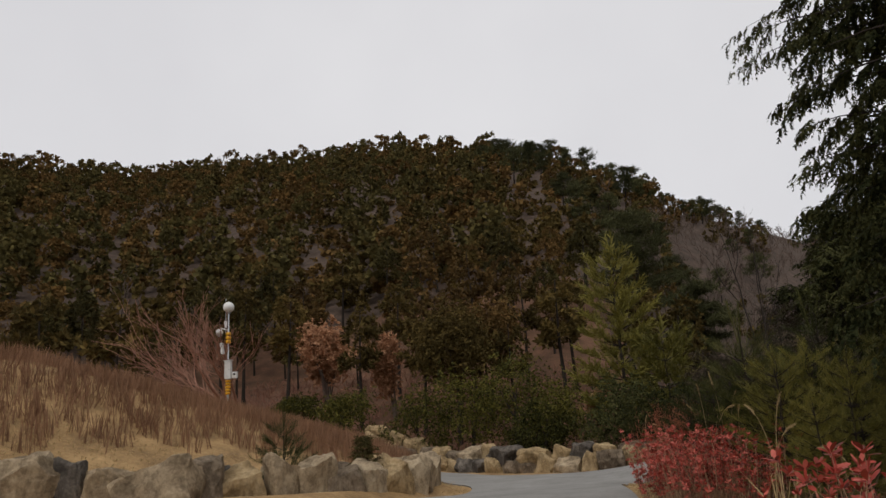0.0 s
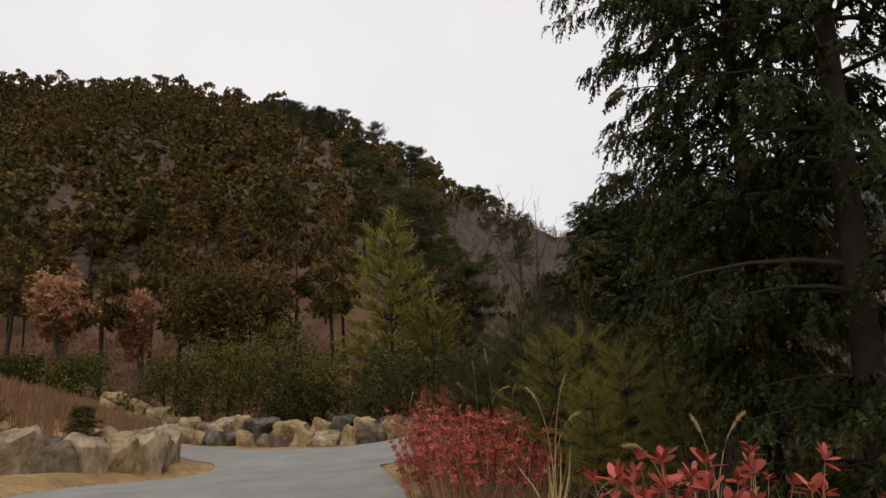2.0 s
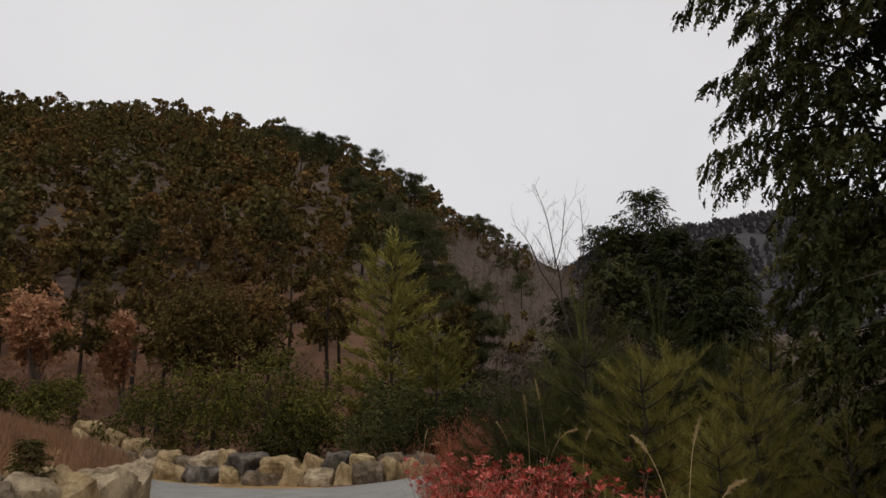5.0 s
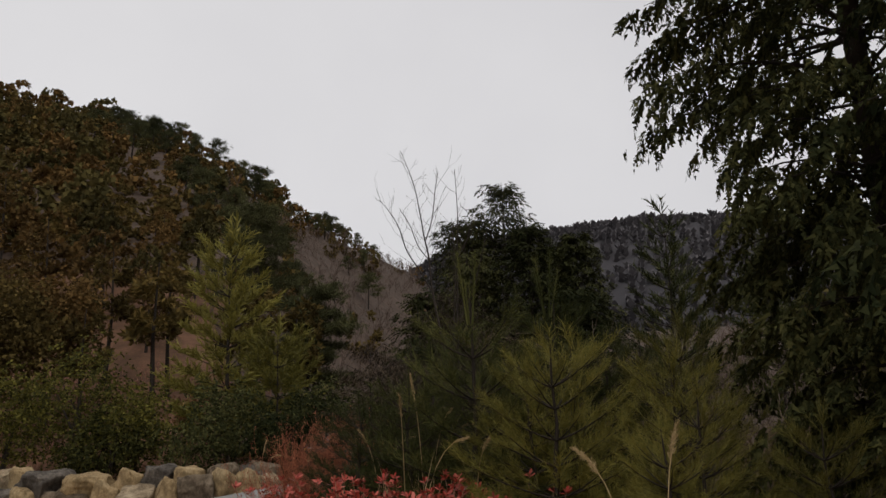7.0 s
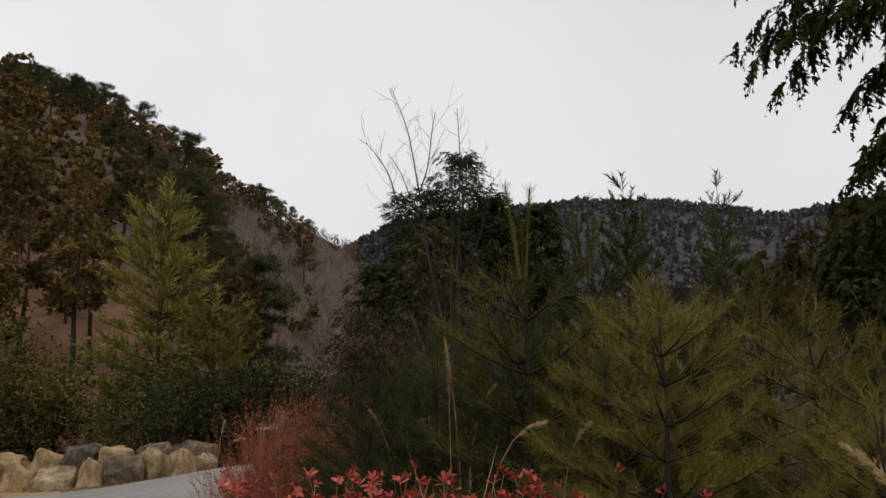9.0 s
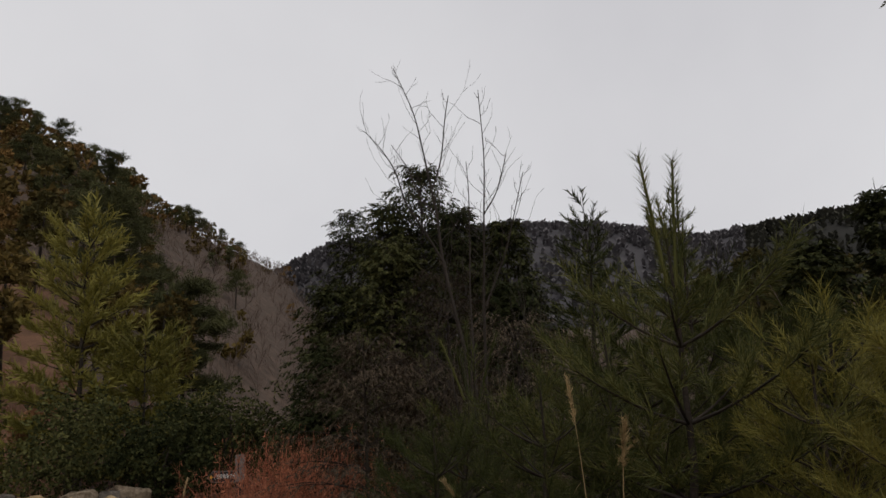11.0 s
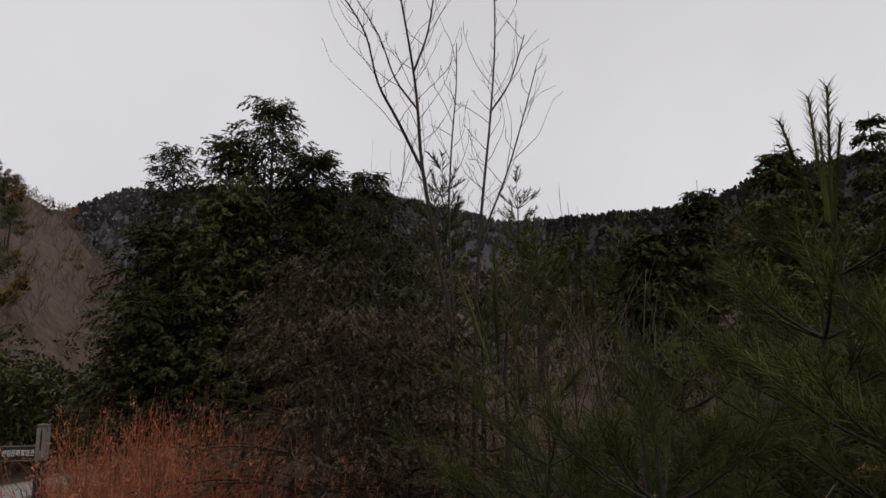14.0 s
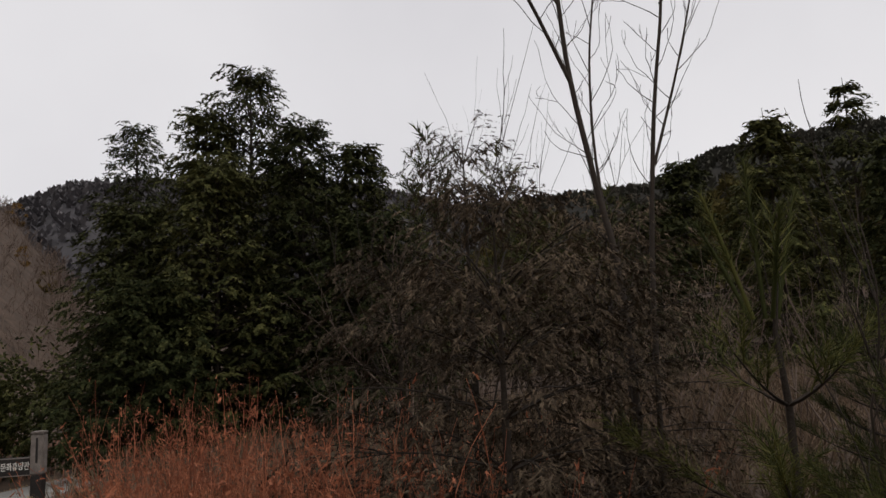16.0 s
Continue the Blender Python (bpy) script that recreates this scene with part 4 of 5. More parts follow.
def pine_parts(g, h, r, whorls=8, per=5, shoot=0.28, each=8, template=SHOOT, trunk=None, candles=2, open_top=0.8):
    """A young pine: whorls of rising limbs, each set with needle shoots."""
    trunk = trunk or 0.012 * h + 0.008
    t = np.linspace(0, 1, 8)
    spine = np.stack([np.cumsum(g.normal(0, 0.008 * h, 8)), np.cumsum(g.normal(0, 0.008 * h, 8)), t * h], -1)
    wood, pos, fwd, size = [tube(spine, trunk, 0.007, 6)], [], [], []
    for k in range(whorls):
        zt = 0.10 + 0.84 * (k + g.uniform(-0.15, 0.15)) / whorls
        base = np.array([np.interp(zt, t, spine[:, c]) for c in range(3)])
        a0 = g.uniform(0, 6.28)
        for b in range(per):
            a = a0 + 6.28 * b / per + g.uniform(-0.3, 0.3)
            ln = r * ((1 - zt) ** open_top + 0.12) * g.uniform(0.75, 1.15)
            rise = 0.15 + 0.6 * zt
            s = np.linspace(0, 1, 5)[:, None]
            out = np.array([np.cos(a), np.sin(a), 0.0])
            limb = base + out * ln * s + np.array([0, 0, 1.0]) * ln * rise * (0.55 * s + 0.45 * s * s)
            wood.append(tube(limb, max(0.005, trunk * 0.26), 0.003, 4))
            m = max(3, int(each * ln / r * 1.6))
            u = np.append(g.uniform(0.3, 0.97, m - 1), 1.0)
            p = np.stack([np.interp(u, s[:, 0], limb[:, c]) for c in range(3)], -1)
            across = np.array([-out[1], out[0], 0])
            d = out * 0.7 + across * g.normal(0, 0.55, (m, 1)) + np.array([0, 0, 1.0]) * (0.55 + rise * 0.5 + g.normal(0, 0.25, (m, 1)))
            d[-1] = unit(limb[-1] - limb[-2]) + (0, 0, 0.3)
            pos.append(p); fwd.append(d); size.append(shoot * g.uniform(0.75, 1.25, m))
    top = np.repeat(spine[-1][None], 1 + candles, 0) - np.array([0, 0, shoot * 0.6])
    pos.append(top); fwd.append(np.concatenate([[[0, 0, 1.0]], np.stack([g.normal(0, 0.3, candles), g.normal(0, 0.3, candles), np.ones(candles)], -1)])); size.append(shoot * g.uniform(1.2, 1.7, 1 + candles))
    pos = np.concatenate(pos)
    return join(wood), scatter(template, pos, np.concatenate(fwd), g.normal(size=(len(pos), 3)), np.concatenate(size))


def pine(name, label, x, y, h, r, seed, leaf, group="", z=None, **kw):
    wood, crown = pine_parts(np.random.default_rng(seed), h, r, **kw)
    return plant(name, [("trunk", mesh_from("trunk", *wood, M_BARK)), ("needle_crown", mesh_from("needle_crown", *crown, leaf))], label, "pine", x, y, z, group=group)


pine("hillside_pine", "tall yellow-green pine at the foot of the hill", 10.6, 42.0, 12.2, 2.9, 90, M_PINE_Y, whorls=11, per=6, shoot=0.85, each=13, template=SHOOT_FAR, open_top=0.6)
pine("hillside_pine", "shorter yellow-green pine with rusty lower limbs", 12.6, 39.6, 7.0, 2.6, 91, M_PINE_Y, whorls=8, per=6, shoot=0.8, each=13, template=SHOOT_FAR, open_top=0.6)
for i, (x, y, h, r, label) in enumerate([(18.6, 63.0, 13.0, 4.4, "tall dark pine with level plates of needles on the slope"), (17.0, 48.5, 10.5, 2.9, "crooked pine with a bare trunk at the valley's edge"), (19.0, 50.5, 9.0, 2.6, "thin crooked pine with a bare trunk at the valley's edge")]):
    w, l, c = red_pine_parts(np.random.default_rng(92 + i), h, r, (0.3, 0.45, 0.5)[i], (20, 12, 10)[i], 5, 22, 0.65, (0.02, 0.1, -0.06)[i])
    plant("hillside_pine", [("trunk", mesh_from("trunk", *w, M_BARK)), ("branchwork", mesh_from("branchwork", *l, M_BARK)), ("crown", mesh_from("crown", *c, M_PINE_HILL))], label, "pine", x, y)
for i, (x, y, top) in enumerate([(24.7, 25.4, 9.95), (34.2, 26.0, 11.7), (29.0, 28.0, 8.6), (36.0, 21.0, 9.2), (27.0, 22.0, 7.2)]):
    pine("valley_pine", "young green pine standing in the valley thicket", x, y, top - float(ground_z(x, y)), 2.0, 95 + i, M_PINE, group="pines in the valley", whorls=11, per=5, shoot=0.6, each=9, template=SHOOT_FAR)
for i, (x, y, top, r) in enumerate([(45.9, 9.6, 15.9, 3.2), (33.4, 13.8, 11.2, 2.7), (39.3, 17.9, 11.5, 2.8), (41.0, 12.2, 11.4, 3.0), (49.0, 6.0, 13.5, 3.2), (30.0, 18.4, 7.4, 2.6), (36.0, 9.0, 10.2, 2.8), (44.0, 15.0, 10.6, 3.0)]):
    cypress("valley_conifer", "dark conical conifer in front of the far ridge", x, y, top, r, 110 + i, M_CYPRESS, group="conifers in front of the far ridge", whorls=17, per=5, low=0.03, full=0.85, twigs=6, twig=0.7, each=4, size=0.7, hang=0.25, template=SCALE_FAR, droop=0.1, up_tilt=0.2)


def leafed_tree(name, label, x, y, h, seed, leaf, leaf_size, per, twig=M_TWIG, **kw):
    """A deciduous tree that keeps its dry leaves."""
    g = np.random.default_rng(seed)
    wood, tips = bare_parts(g, h, **kw)
    p = np.repeat(np.array([t for t, _ in tips]), per, 0)
    d = np.repeat(np.array([q for _, q in tips]), per, 0)
    p = p - d * g.uniform(0, 0.09 * h, (len(p), 1)) + g.normal(0, 0.028 * h, p.shape)
    crown = scatter(LEAVES, p, d + g.normal(0, 0.8, p.shape), g.normal(size=p.shape), leaf_size * g.uniform(0.6, 1.2, len(p)))
    return plant(name, [("trunk", mesh_from("trunk", *wood, twig)), ("dry_crown", mesh_from("dry_crown", *crown, leaf))], label, "tree", x, y)


leafed_tree("dry_leaved_oak", "slender oak holding pale russet dry leaves", -9.4, 55.0, 14.0, 120, M_DRYLEAF, 0.36, 15, first=0.21, stems=3, depth=4, spread=0.42, lift=0.25, fan=0.12)
leafed_tree("dry_leaved_oak", "small oak holding pale russet dry leaves", -4.0, 53.0, 11.0, 121, M_DRYLEAF, 0.32, 14, first=0.21, stems=2, depth=4, spread=0.42, lift=0.25, fan=0.2)
leafed_tree("dry_leaved_oak", "low russet-leaved tree among the pines", 8.6, 44.0, 5.0, 122, M_DRYLEAF, 0.2, 4, stems=2, depth=4, spread=0.5, lift=0.2, fan=0.3)
leafed_tree("dry_leaved_oak", "little russet tree at the crest of the grassy bank", -27.5, 43.0, 2.6, 123, M_DRYLEAF, 0.2, 4, stems=2, depth=3, spread=0.5, lift=0.2, fan=0.3)

twigs = []
wood, tips = bare_parts(np.random.default_rng(130), 11.5, stems=9, depth=4, spread=0.5, lift=0.06, fan=1.1, first=0.38, radius=0.12, kids=(3, 3), shrink=0.72, thin=0.016, fine=twigs)
plant("spreading_maple", [("trunk", mesh_from("trunk", *wood, M_TWIG_RED)), ("twig_spray", mesh_from("twig_spray", *join(twigs), M_TWIG_RED))], "wide leafless maple with reddish spreading limbs", "tree", -15.0, 50.0)

# The bare sapling and its thin companions in the thicket.


def sapling_parts(g, stems):
    """Stems along given lines, each with its foot radius, and short side twigs set alternately."""
    wood, fine = [], []
    for radius, line in stems:
        line = np.array([p for p in smooth_line(line, 4)], float)
        ln = np.concatenate([[0], np.cumsum(np.linalg.norm(np.diff(line, axis=0), axis=1))])
        wood.append(tube(line, radius, 0.004, 6))
        for j, t in enumerate(np.arange(0.35 if line[0][2] < 1 else 0.12, 0.99, 0.10 / ln[-1])):
            if line[0][2] < 1 and t * ln[-1] < 2.2:
                continue
            o = np.array([np.interp(t * ln[-1], ln, line[:, c]) for c in range(3)])
            a = 2.4 * j + g.normal(0, 0.5)
            d = unit(np.array([math.cos(a) * 0.7, math.sin(a) * 0.7, 0.75]))
            grow(g, o, d, g.uniform(0.1, 0.6) ** 1.3 * (1.15 - 0.5 * t), max(0.0035, radius * 0.2 * (1.1 - 0.7 * t)), 2, fine, (1, 2), 0.55, 0.6, 0.16, 3, None, 0.002)
    return wood, join(fine)


SX, SY = 6.78, 14.62
SZ = float(ground_z(SX, SY)) - 0.05
STEMS = [(0.023, [(SX, SY, 0.5), (6.73, 14.66, 2.15), (6.67, 14.74, 2.76), (6.59, 14.83, 3.46), (6.57, 14.86, 3.96), (6.5, 14.86, 4.27), (6.46, 14.93, 4.77), (6.41, 15.0, 5.2), (6.3, 15.18, 5.78)]),
         (0.013, [(SX + 0.06, SY + 0.06, 0.5), (6.85, 14.7, 2.14), (6.95, 14.8, 3.02), (7.0, 14.8, 3.7), (6.95, 14.72, 4.2), (6.9, 14.68, 4.6)]),
         (0.018, [(SX + 0.06, SY - 0.05, 0.5), (6.8, 14.5, 2.14), (6.76, 14.42, 2.96), (6.74, 14.36, 3.39), (6.7, 14.28, 3.86), (6.72, 14.24, 4.5), (6.7, 14.24, 5.25)]),
         (0.013, [(6.59, 14.83, 3.44), (6.42, 14.95, 3.82), (6.28, 15.04, 4.1), (6.18, 15.08, 4.45), (6.1, 15.2, 4.72), (5.98, 15.35, 4.97)]),
         (0.010, [(6.78, 14.42, 2.9), (6.98, 14.3, 3.4), (7.06, 14.2, 3.8), (7.16, 14.08, 4.35)]),
         (0.009, [(6.57, 14.86, 3.94), (6.46, 15.0, 4.19), (6.38, 15.1, 4.54), (6.27, 15.24, 4.84)]),
         (0.010, [(6.52, 14.86, 4.25), (6.6, 14.78, 4.59), (6.64, 14.72, 5.06), (6.68, 14.68, 5.35)]),
         (0.009, [(6.7, 14.29, 3.84), (6.8, 14.16, 4.1), (6.88, 14.06, 4.5)])]
wood, fine = sapling_parts(np.random.default_rng(133), [(rad, [(x - SX, y - SY, z - SZ) for x, y, z in line]) for rad, line in STEMS])
plant("bare_sapling", [("stem" if k < 3 else "branch", mesh_from("stem", *w, M_SAPLING)) for k, w in enumerate(wood)] + [("twig_spray", mesh_from("twig_spray", *fine, M_SAPLING))], "tall thin leafless tree with upright forking stems", "tree", SX, SY, SZ)
twigs = []
BARE_SMALL = bare_parts(np.random.default_rng(141), 3.4, stems=4, depth=3, spread=0.35, lift=0.25, fan=0.25, first=0.42, radius=0.013, kids=(2, 3), fine=twigs)[0]
small_stems, small_twigs = mesh_from("branchwork", *BARE_SMALL, M_SAPLING), mesh_from("twig_spray", *join(twigs), M_SAPLING)
for i, (x, y, s, a) in enumerate([(7.5, 16.2, 1.1, 20), (6.0, 13.4, 0.8, 140), (5.6, 13.0, 0.7, 260), (7.6, 15.2, 0.9, 80)]):
    plant("bare_sapling", [("branchwork", small_stems), ("twig_spray", small_twigs)], "thin leafless grey shrub in the roadside thicket", "shrub", x, y, rz=a, s=s, group="bare shrubs in the thicket")

thicket = bare_parts(np.random.default_rng(145), 2.6, stems=7, depth=3, spread=0.6, lift=0.12, fan=0.6, first=0.40, radius=0.014, kids=(2, 3))[0]
first = plant("thicket_shrub", [("branchwork", mesh_from("branchwork", *thicket, M_TWIG))], "tangled grey-brown leafless shrub in the thicket", "shrub", 8.4, 13.4, group="tangled shrubs in the thicket")
g = np.random.default_rng(146)
for x, y in [(9.4, 14.8), (8.9, 11.9), (10.4, 13.2), (11.2, 15.6), (10.8, 11.4), (12.4, 13.8), (9.8, 9.8), (12.6, 17.4), (13.8, 15.6), (11.6, 9.2), (14.4, 12.4), (9.2, 17.4), (10.6, 18.6), (15.6, 17.8), (16.4, 14.6), (17.0, 20.0), (8.0, 10.2), (7.4, 7.0), (8.4, 6.4), (18.6, 17.0), (20.0, 21.0)]:
    copy_thing(first, Matrix.Identity(4)).matrix_basis = pose(x, y, float(ground_z(x, y)), 0, 0, g.uniform(0, 360)) @ Matrix.Scale(g.uniform(0.8, 1.35), 4)

# Dull brownish conifers beside the sapling.
for i, (x, y, top, r) in enumerate([(5.6, 14.98, 2.6, 0.95), (7.9, 16.15, 3.7, 1.0), (7.9, 15.0, 2.9, 1.25), (6.6, 16.1, 2.6, 1.0), (6.2, 14.7, 2.3, 0.8)]):
    cypress("dull_conifer", "bushy conifer with dull brownish winter foliage", x, y, top, r, 150 + i, M_BROWN_CON, category="shrub", group="brownish conifers by the thicket",
            whorls=13, per=7, low=0.03, full=0.5, twigs=6, twig=0.34, each=7, size=0.13, hang=0.25, template=SCALE_FINE, droop=0.3, up_tilt=0.2, inner=0.2)

# Young long-needled pines crowding the roadside.
YOUNG = [pine_parts(np.random.default_rng(160 + k), 2.8, 1.2, whorls=9, per=6, shoot=0.22, each=11) for k in range(3)]
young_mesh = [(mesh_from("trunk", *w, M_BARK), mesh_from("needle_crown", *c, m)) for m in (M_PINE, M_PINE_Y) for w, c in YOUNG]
g = np.random.default_rng(165)
spots = [(4.75, 10.2, 2.15), (5.5, 12.3, 2.35), (5.7, 10.9, 2.3), (5.6, 9.6, 2.0), (6.8, 10.6, 2.4), (7.6, 11.8, 2.45), (4.7, 9.0, 1.5), (5.4, 8.4, 1.5), (7.4, 13.4, 1.9),
         (4.7, 12.7, 1.7), (5.2, 13.4, 1.7), (8.0, 9.4, 2.3), (6.1, 7.0, 1.4), (6.0, 11.5, 2.3), (4.6, 13.6, 1.0), (4.55, 11.95, 1.95), (4.35, 12.7, 1.75), (5.1, 11.7, 2.15), (6.3, 12.9, 2.1), (5.0, 10.7, 2.0), (6.5, 11.3, 2.35), (5.2, 9.2, 1.75), (8.8, 12.6, 2.3)]
made = {}
for i, (x, y, h) in enumerate(spots):
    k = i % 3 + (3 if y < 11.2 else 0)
    z = float(ground_z(x, y)) - 0.05
    m = pose(x, y, z, 0, 0, g.uniform(0, 360)) @ Matrix.Scale((h + 0.1 - z) / 2.9, 4)
    if k not in made:
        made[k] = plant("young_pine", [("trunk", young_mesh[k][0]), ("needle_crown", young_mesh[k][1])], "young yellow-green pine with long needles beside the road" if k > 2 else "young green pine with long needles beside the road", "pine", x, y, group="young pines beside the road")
        made[k].matrix_basis = m
    else:
        copy_thing(made[k], Matrix.Identity(4)).matrix_basis = m


BRUSH = pine_shoot(130, 14, 0.0045, 0.17)


def leader_pine(label, x, y, top, r, seed, tips, whorls, per, each):
    """A young pine with upright needled leaders, each given by its offset and height above the crown."""
    z = float(ground_z(x, y)) - 0.05
    g = np.random.default_rng(seed)
    wood, crown = pine_parts(g, top - z, r, whorls=whorls, per=per, shoot=0.22, each=each, candles=0)
    parts = [("trunk", mesh_from("trunk", *wood, M_BARK)), ("needle_crown", mesh_from("needle_crown", *crown, M_PINE))]
    for dx, dy, up in tips:
        foot = np.array([dx * 0.25, dy * 0.25, top - z - 0.25])
        tip = np.array([dx, dy, top - z + up])
        d = tip - foot
        ln = float(np.linalg.norm(d)) * 0.8
        shoot = scatter(BRUSH, (tip - d / np.linalg.norm(d) * ln)[None], d[None], np.array([[1.0, 0.2, 0]]), np.array([ln]))
        parts.append(("leader", mesh_from("leader", *join([tube([foot, (foot + tip) / 2 + (0, 0, 0.02), tip], 0.011, 0.006, 5), shoot]), M_PINE)))
    return plant("young_pine", parts, label, "pine", x, y, z, group="young pines beside the road")


leader_pine("young pine with two tall upright needled leaders", 4.85, 11.32, 2.72, 1.1, 166, [(-0.09, 0.05, 0.46), (0.05, -0.07, 0.43), (0.02, 0.1, 0.2)], 6, 5, 15)
leader_pine("young pine with several upright needled leaders", 6.5, 12.12, 2.95, 1.2, 167, [(0.06, -0.06, 0.56), (-0.1, 0.04, 0.46), (0.0, 0.2, 0.38), (0.22, 0.0, 0.34), (-0.2, -0.1, 0.25)], 6, 5, 15)
leader_pine("open young pine with few wide-spaced limbs", 5.95, 13.9, 2.2, 0.8, 168, [(-0.16, 0.2, 0.30), (0.2, -0.17, 0.33), (0.0, 0.02, 0.46), (-0.26, -0.1, 0.18), (0.15, 0.26, 0.22)], 4, 4, 10)


# ---------------------------------------------------------------- brush and grasses
def brush_parts(g, h, r, stems=40, leaf_size=0.05, per=3):
    """Thin upright branching stems with small leaves."""
    out, tips = [], []
    for k in range(stems):
        a, q = g.uniform(0, 6.28), r * math.sqrt(g.random()) * 0.7
        p = np.array([math.cos(a) * q, math.sin(a) * q, -0.05])
        grow(g, p, unit(np.array([math.cos(a) * 0.35, math.sin(a) * 0.35, 1.0]) + g.normal(0, 0.12, 3)), h * g.uniform(0.35, 0.55), 0.0055, 2, out, (2, 3), 0.38, 0.62, 0.2, 3, tips)
    p = np.repeat(np.array([t for t, _ in tips]), per, 0)
    d = np.repeat(np.array([q for _, q in tips]), per, 0)
    p = p - d * g.uniform(0, 0.3 * h, (len(p), 1)) + g.normal(0, 0.02, p.shape)
    return join(out), scatter(SPRIG, p, d + g.normal(0, 0.7, p.shape), g.normal(size=p.shape), leaf_size * g.uniform(0.6, 1.3, len(p)))


bw, bl = brush_parts(np.random.default_rng(170), 1.75, 0.8, stems=56, leaf_size=0.042, per=6)
brush_wood, brush_leaf = mesh_from("stems_mass", *bw, M_ORANGE), mesh_from("foliage", *bl, M_ORANGE)
first = plant("rust_shrub", [("stem_mass", brush_wood), ("foliage", brush_leaf)], "rust-orange twiggy winter shrub at the road edge", "shrub", 5.3, 16.3, group="rust-coloured shrubs at the road edge")
g = np.random.default_rng(171)
for x, y, s in [(6.1, 17.0, 1.0), (6.4, 17.6, 0.95), (7.0, 18.0, 1.0), (5.0, 15.9, 0.85), (5.65, 15.9, 1.0), (5.5, 15.5, 0.95), (7.3, 18.6, 0.9), (5.7, 16.4, 0.9)]:
    copy_thing(first, Matrix.Identity(4)).matrix_basis = pose(x, y, float(ground_z(x, y)), 0, 0, g.uniform(0, 360)) @ Matrix.Scale(s, 4)


WHORL = whorl_template()


def red_shrub_parts(g, h, r, canes=60, size=0.10, heads=1, whorl=0.14):
    """Straight straw-coloured canes with whorls of red leaves at and below their tips."""
    out, pos, fwd = [], [], []
    for k in range(canes):
        a, q = g.uniform(0, 6.28), r * math.sqrt(g.random())
        b = np.array([math.cos(a) * q, math.sin(a) * q, -0.05])
        top = b + np.array([math.cos(a) * 0.2 + g.normal(0, 0.09), math.sin(a) * 0.2 + g.normal(0, 0.09), h * g.uniform(0.5, 1.05)])
        mid = (b + top) / 2 + g.normal(0, 0.03, 3)
        out.append(tube([b, mid, top], 0.0045, 0.003, 3))
        for j in range(heads):
            pos.append(top - (top - mid) * j * g.uniform(0.15, 0.45))
            fwd.append(unit(top - mid) + g.normal(0, 0.3, 3))
    pos, fwd = np.array(pos), np.array(fwd)
    return join(out), scatter(WHORL, pos, fwd, g.normal(size=pos.shape), size * g.uniform(0.65, 1.25, len(pos)))


rw, rl = red_shrub_parts(np.random.default_rng(180), 1.15, 0.5, canes=80, size=0.066, heads=3)
first = plant("red_shrub", [("cane_mass", mesh_from("cane_mass", *rw, M_CANE)), ("red_foliage", mesh_from("red_foliage", *rl, M_RED))], "shrub with straw canes and bright red winter leaves", "shrub", 3.45, 10.4, group="red-leaved shrubs along the road")
g = np.random.default_rng(181)
for x, y, s in [(3.9, 11.2, 1.0), (3.3, 9.4, 0.95), (4.2, 10.3, 0.95), (3.8, 9.4, 0.85), (3.6, 12.0, 0.95), (3.0, 10.0, 0.7), (4.75, 15.6, 0.7), (5.0, 16.0, 0.8), (5.2, 16.8, 0.8)]:
    copy_thing(first, Matrix.Identity(4)).matrix_basis = pose(x, y, float(ground_z(x, y)), 0, 0, g.uniform(0, 360)) @ Matrix.Scale(s, 4)
rw, rl = red_shrub_parts(np.random.default_rng(182), 1.28, 0.3, canes=9, size=0.095, heads=2)
first = plant("red_shrub", [("cane_mass", mesh_from("cane_mass", *rw, M_CANE)), ("red_foliage", mesh_from("red_foliage", *rl, M_RED))], "tall shrub with large whorls of rosy red leaves", "shrub", 2.35, 4.35, group="large-leaved red shrubs near the path")
for x, y, s in [(2.75, 4.6, 0.95), (2.7, 5.3, 0.85), (3.2, 5.1, 0.9), (3.0, 4.1, 0.9)]:
    copy_thing(first, Matrix.Identity(4)).matrix_basis = pose(x, y, float(ground_z(x, y)), 0, 0, g.uniform(0, 360)) @ Matrix.Scale(s, 4)


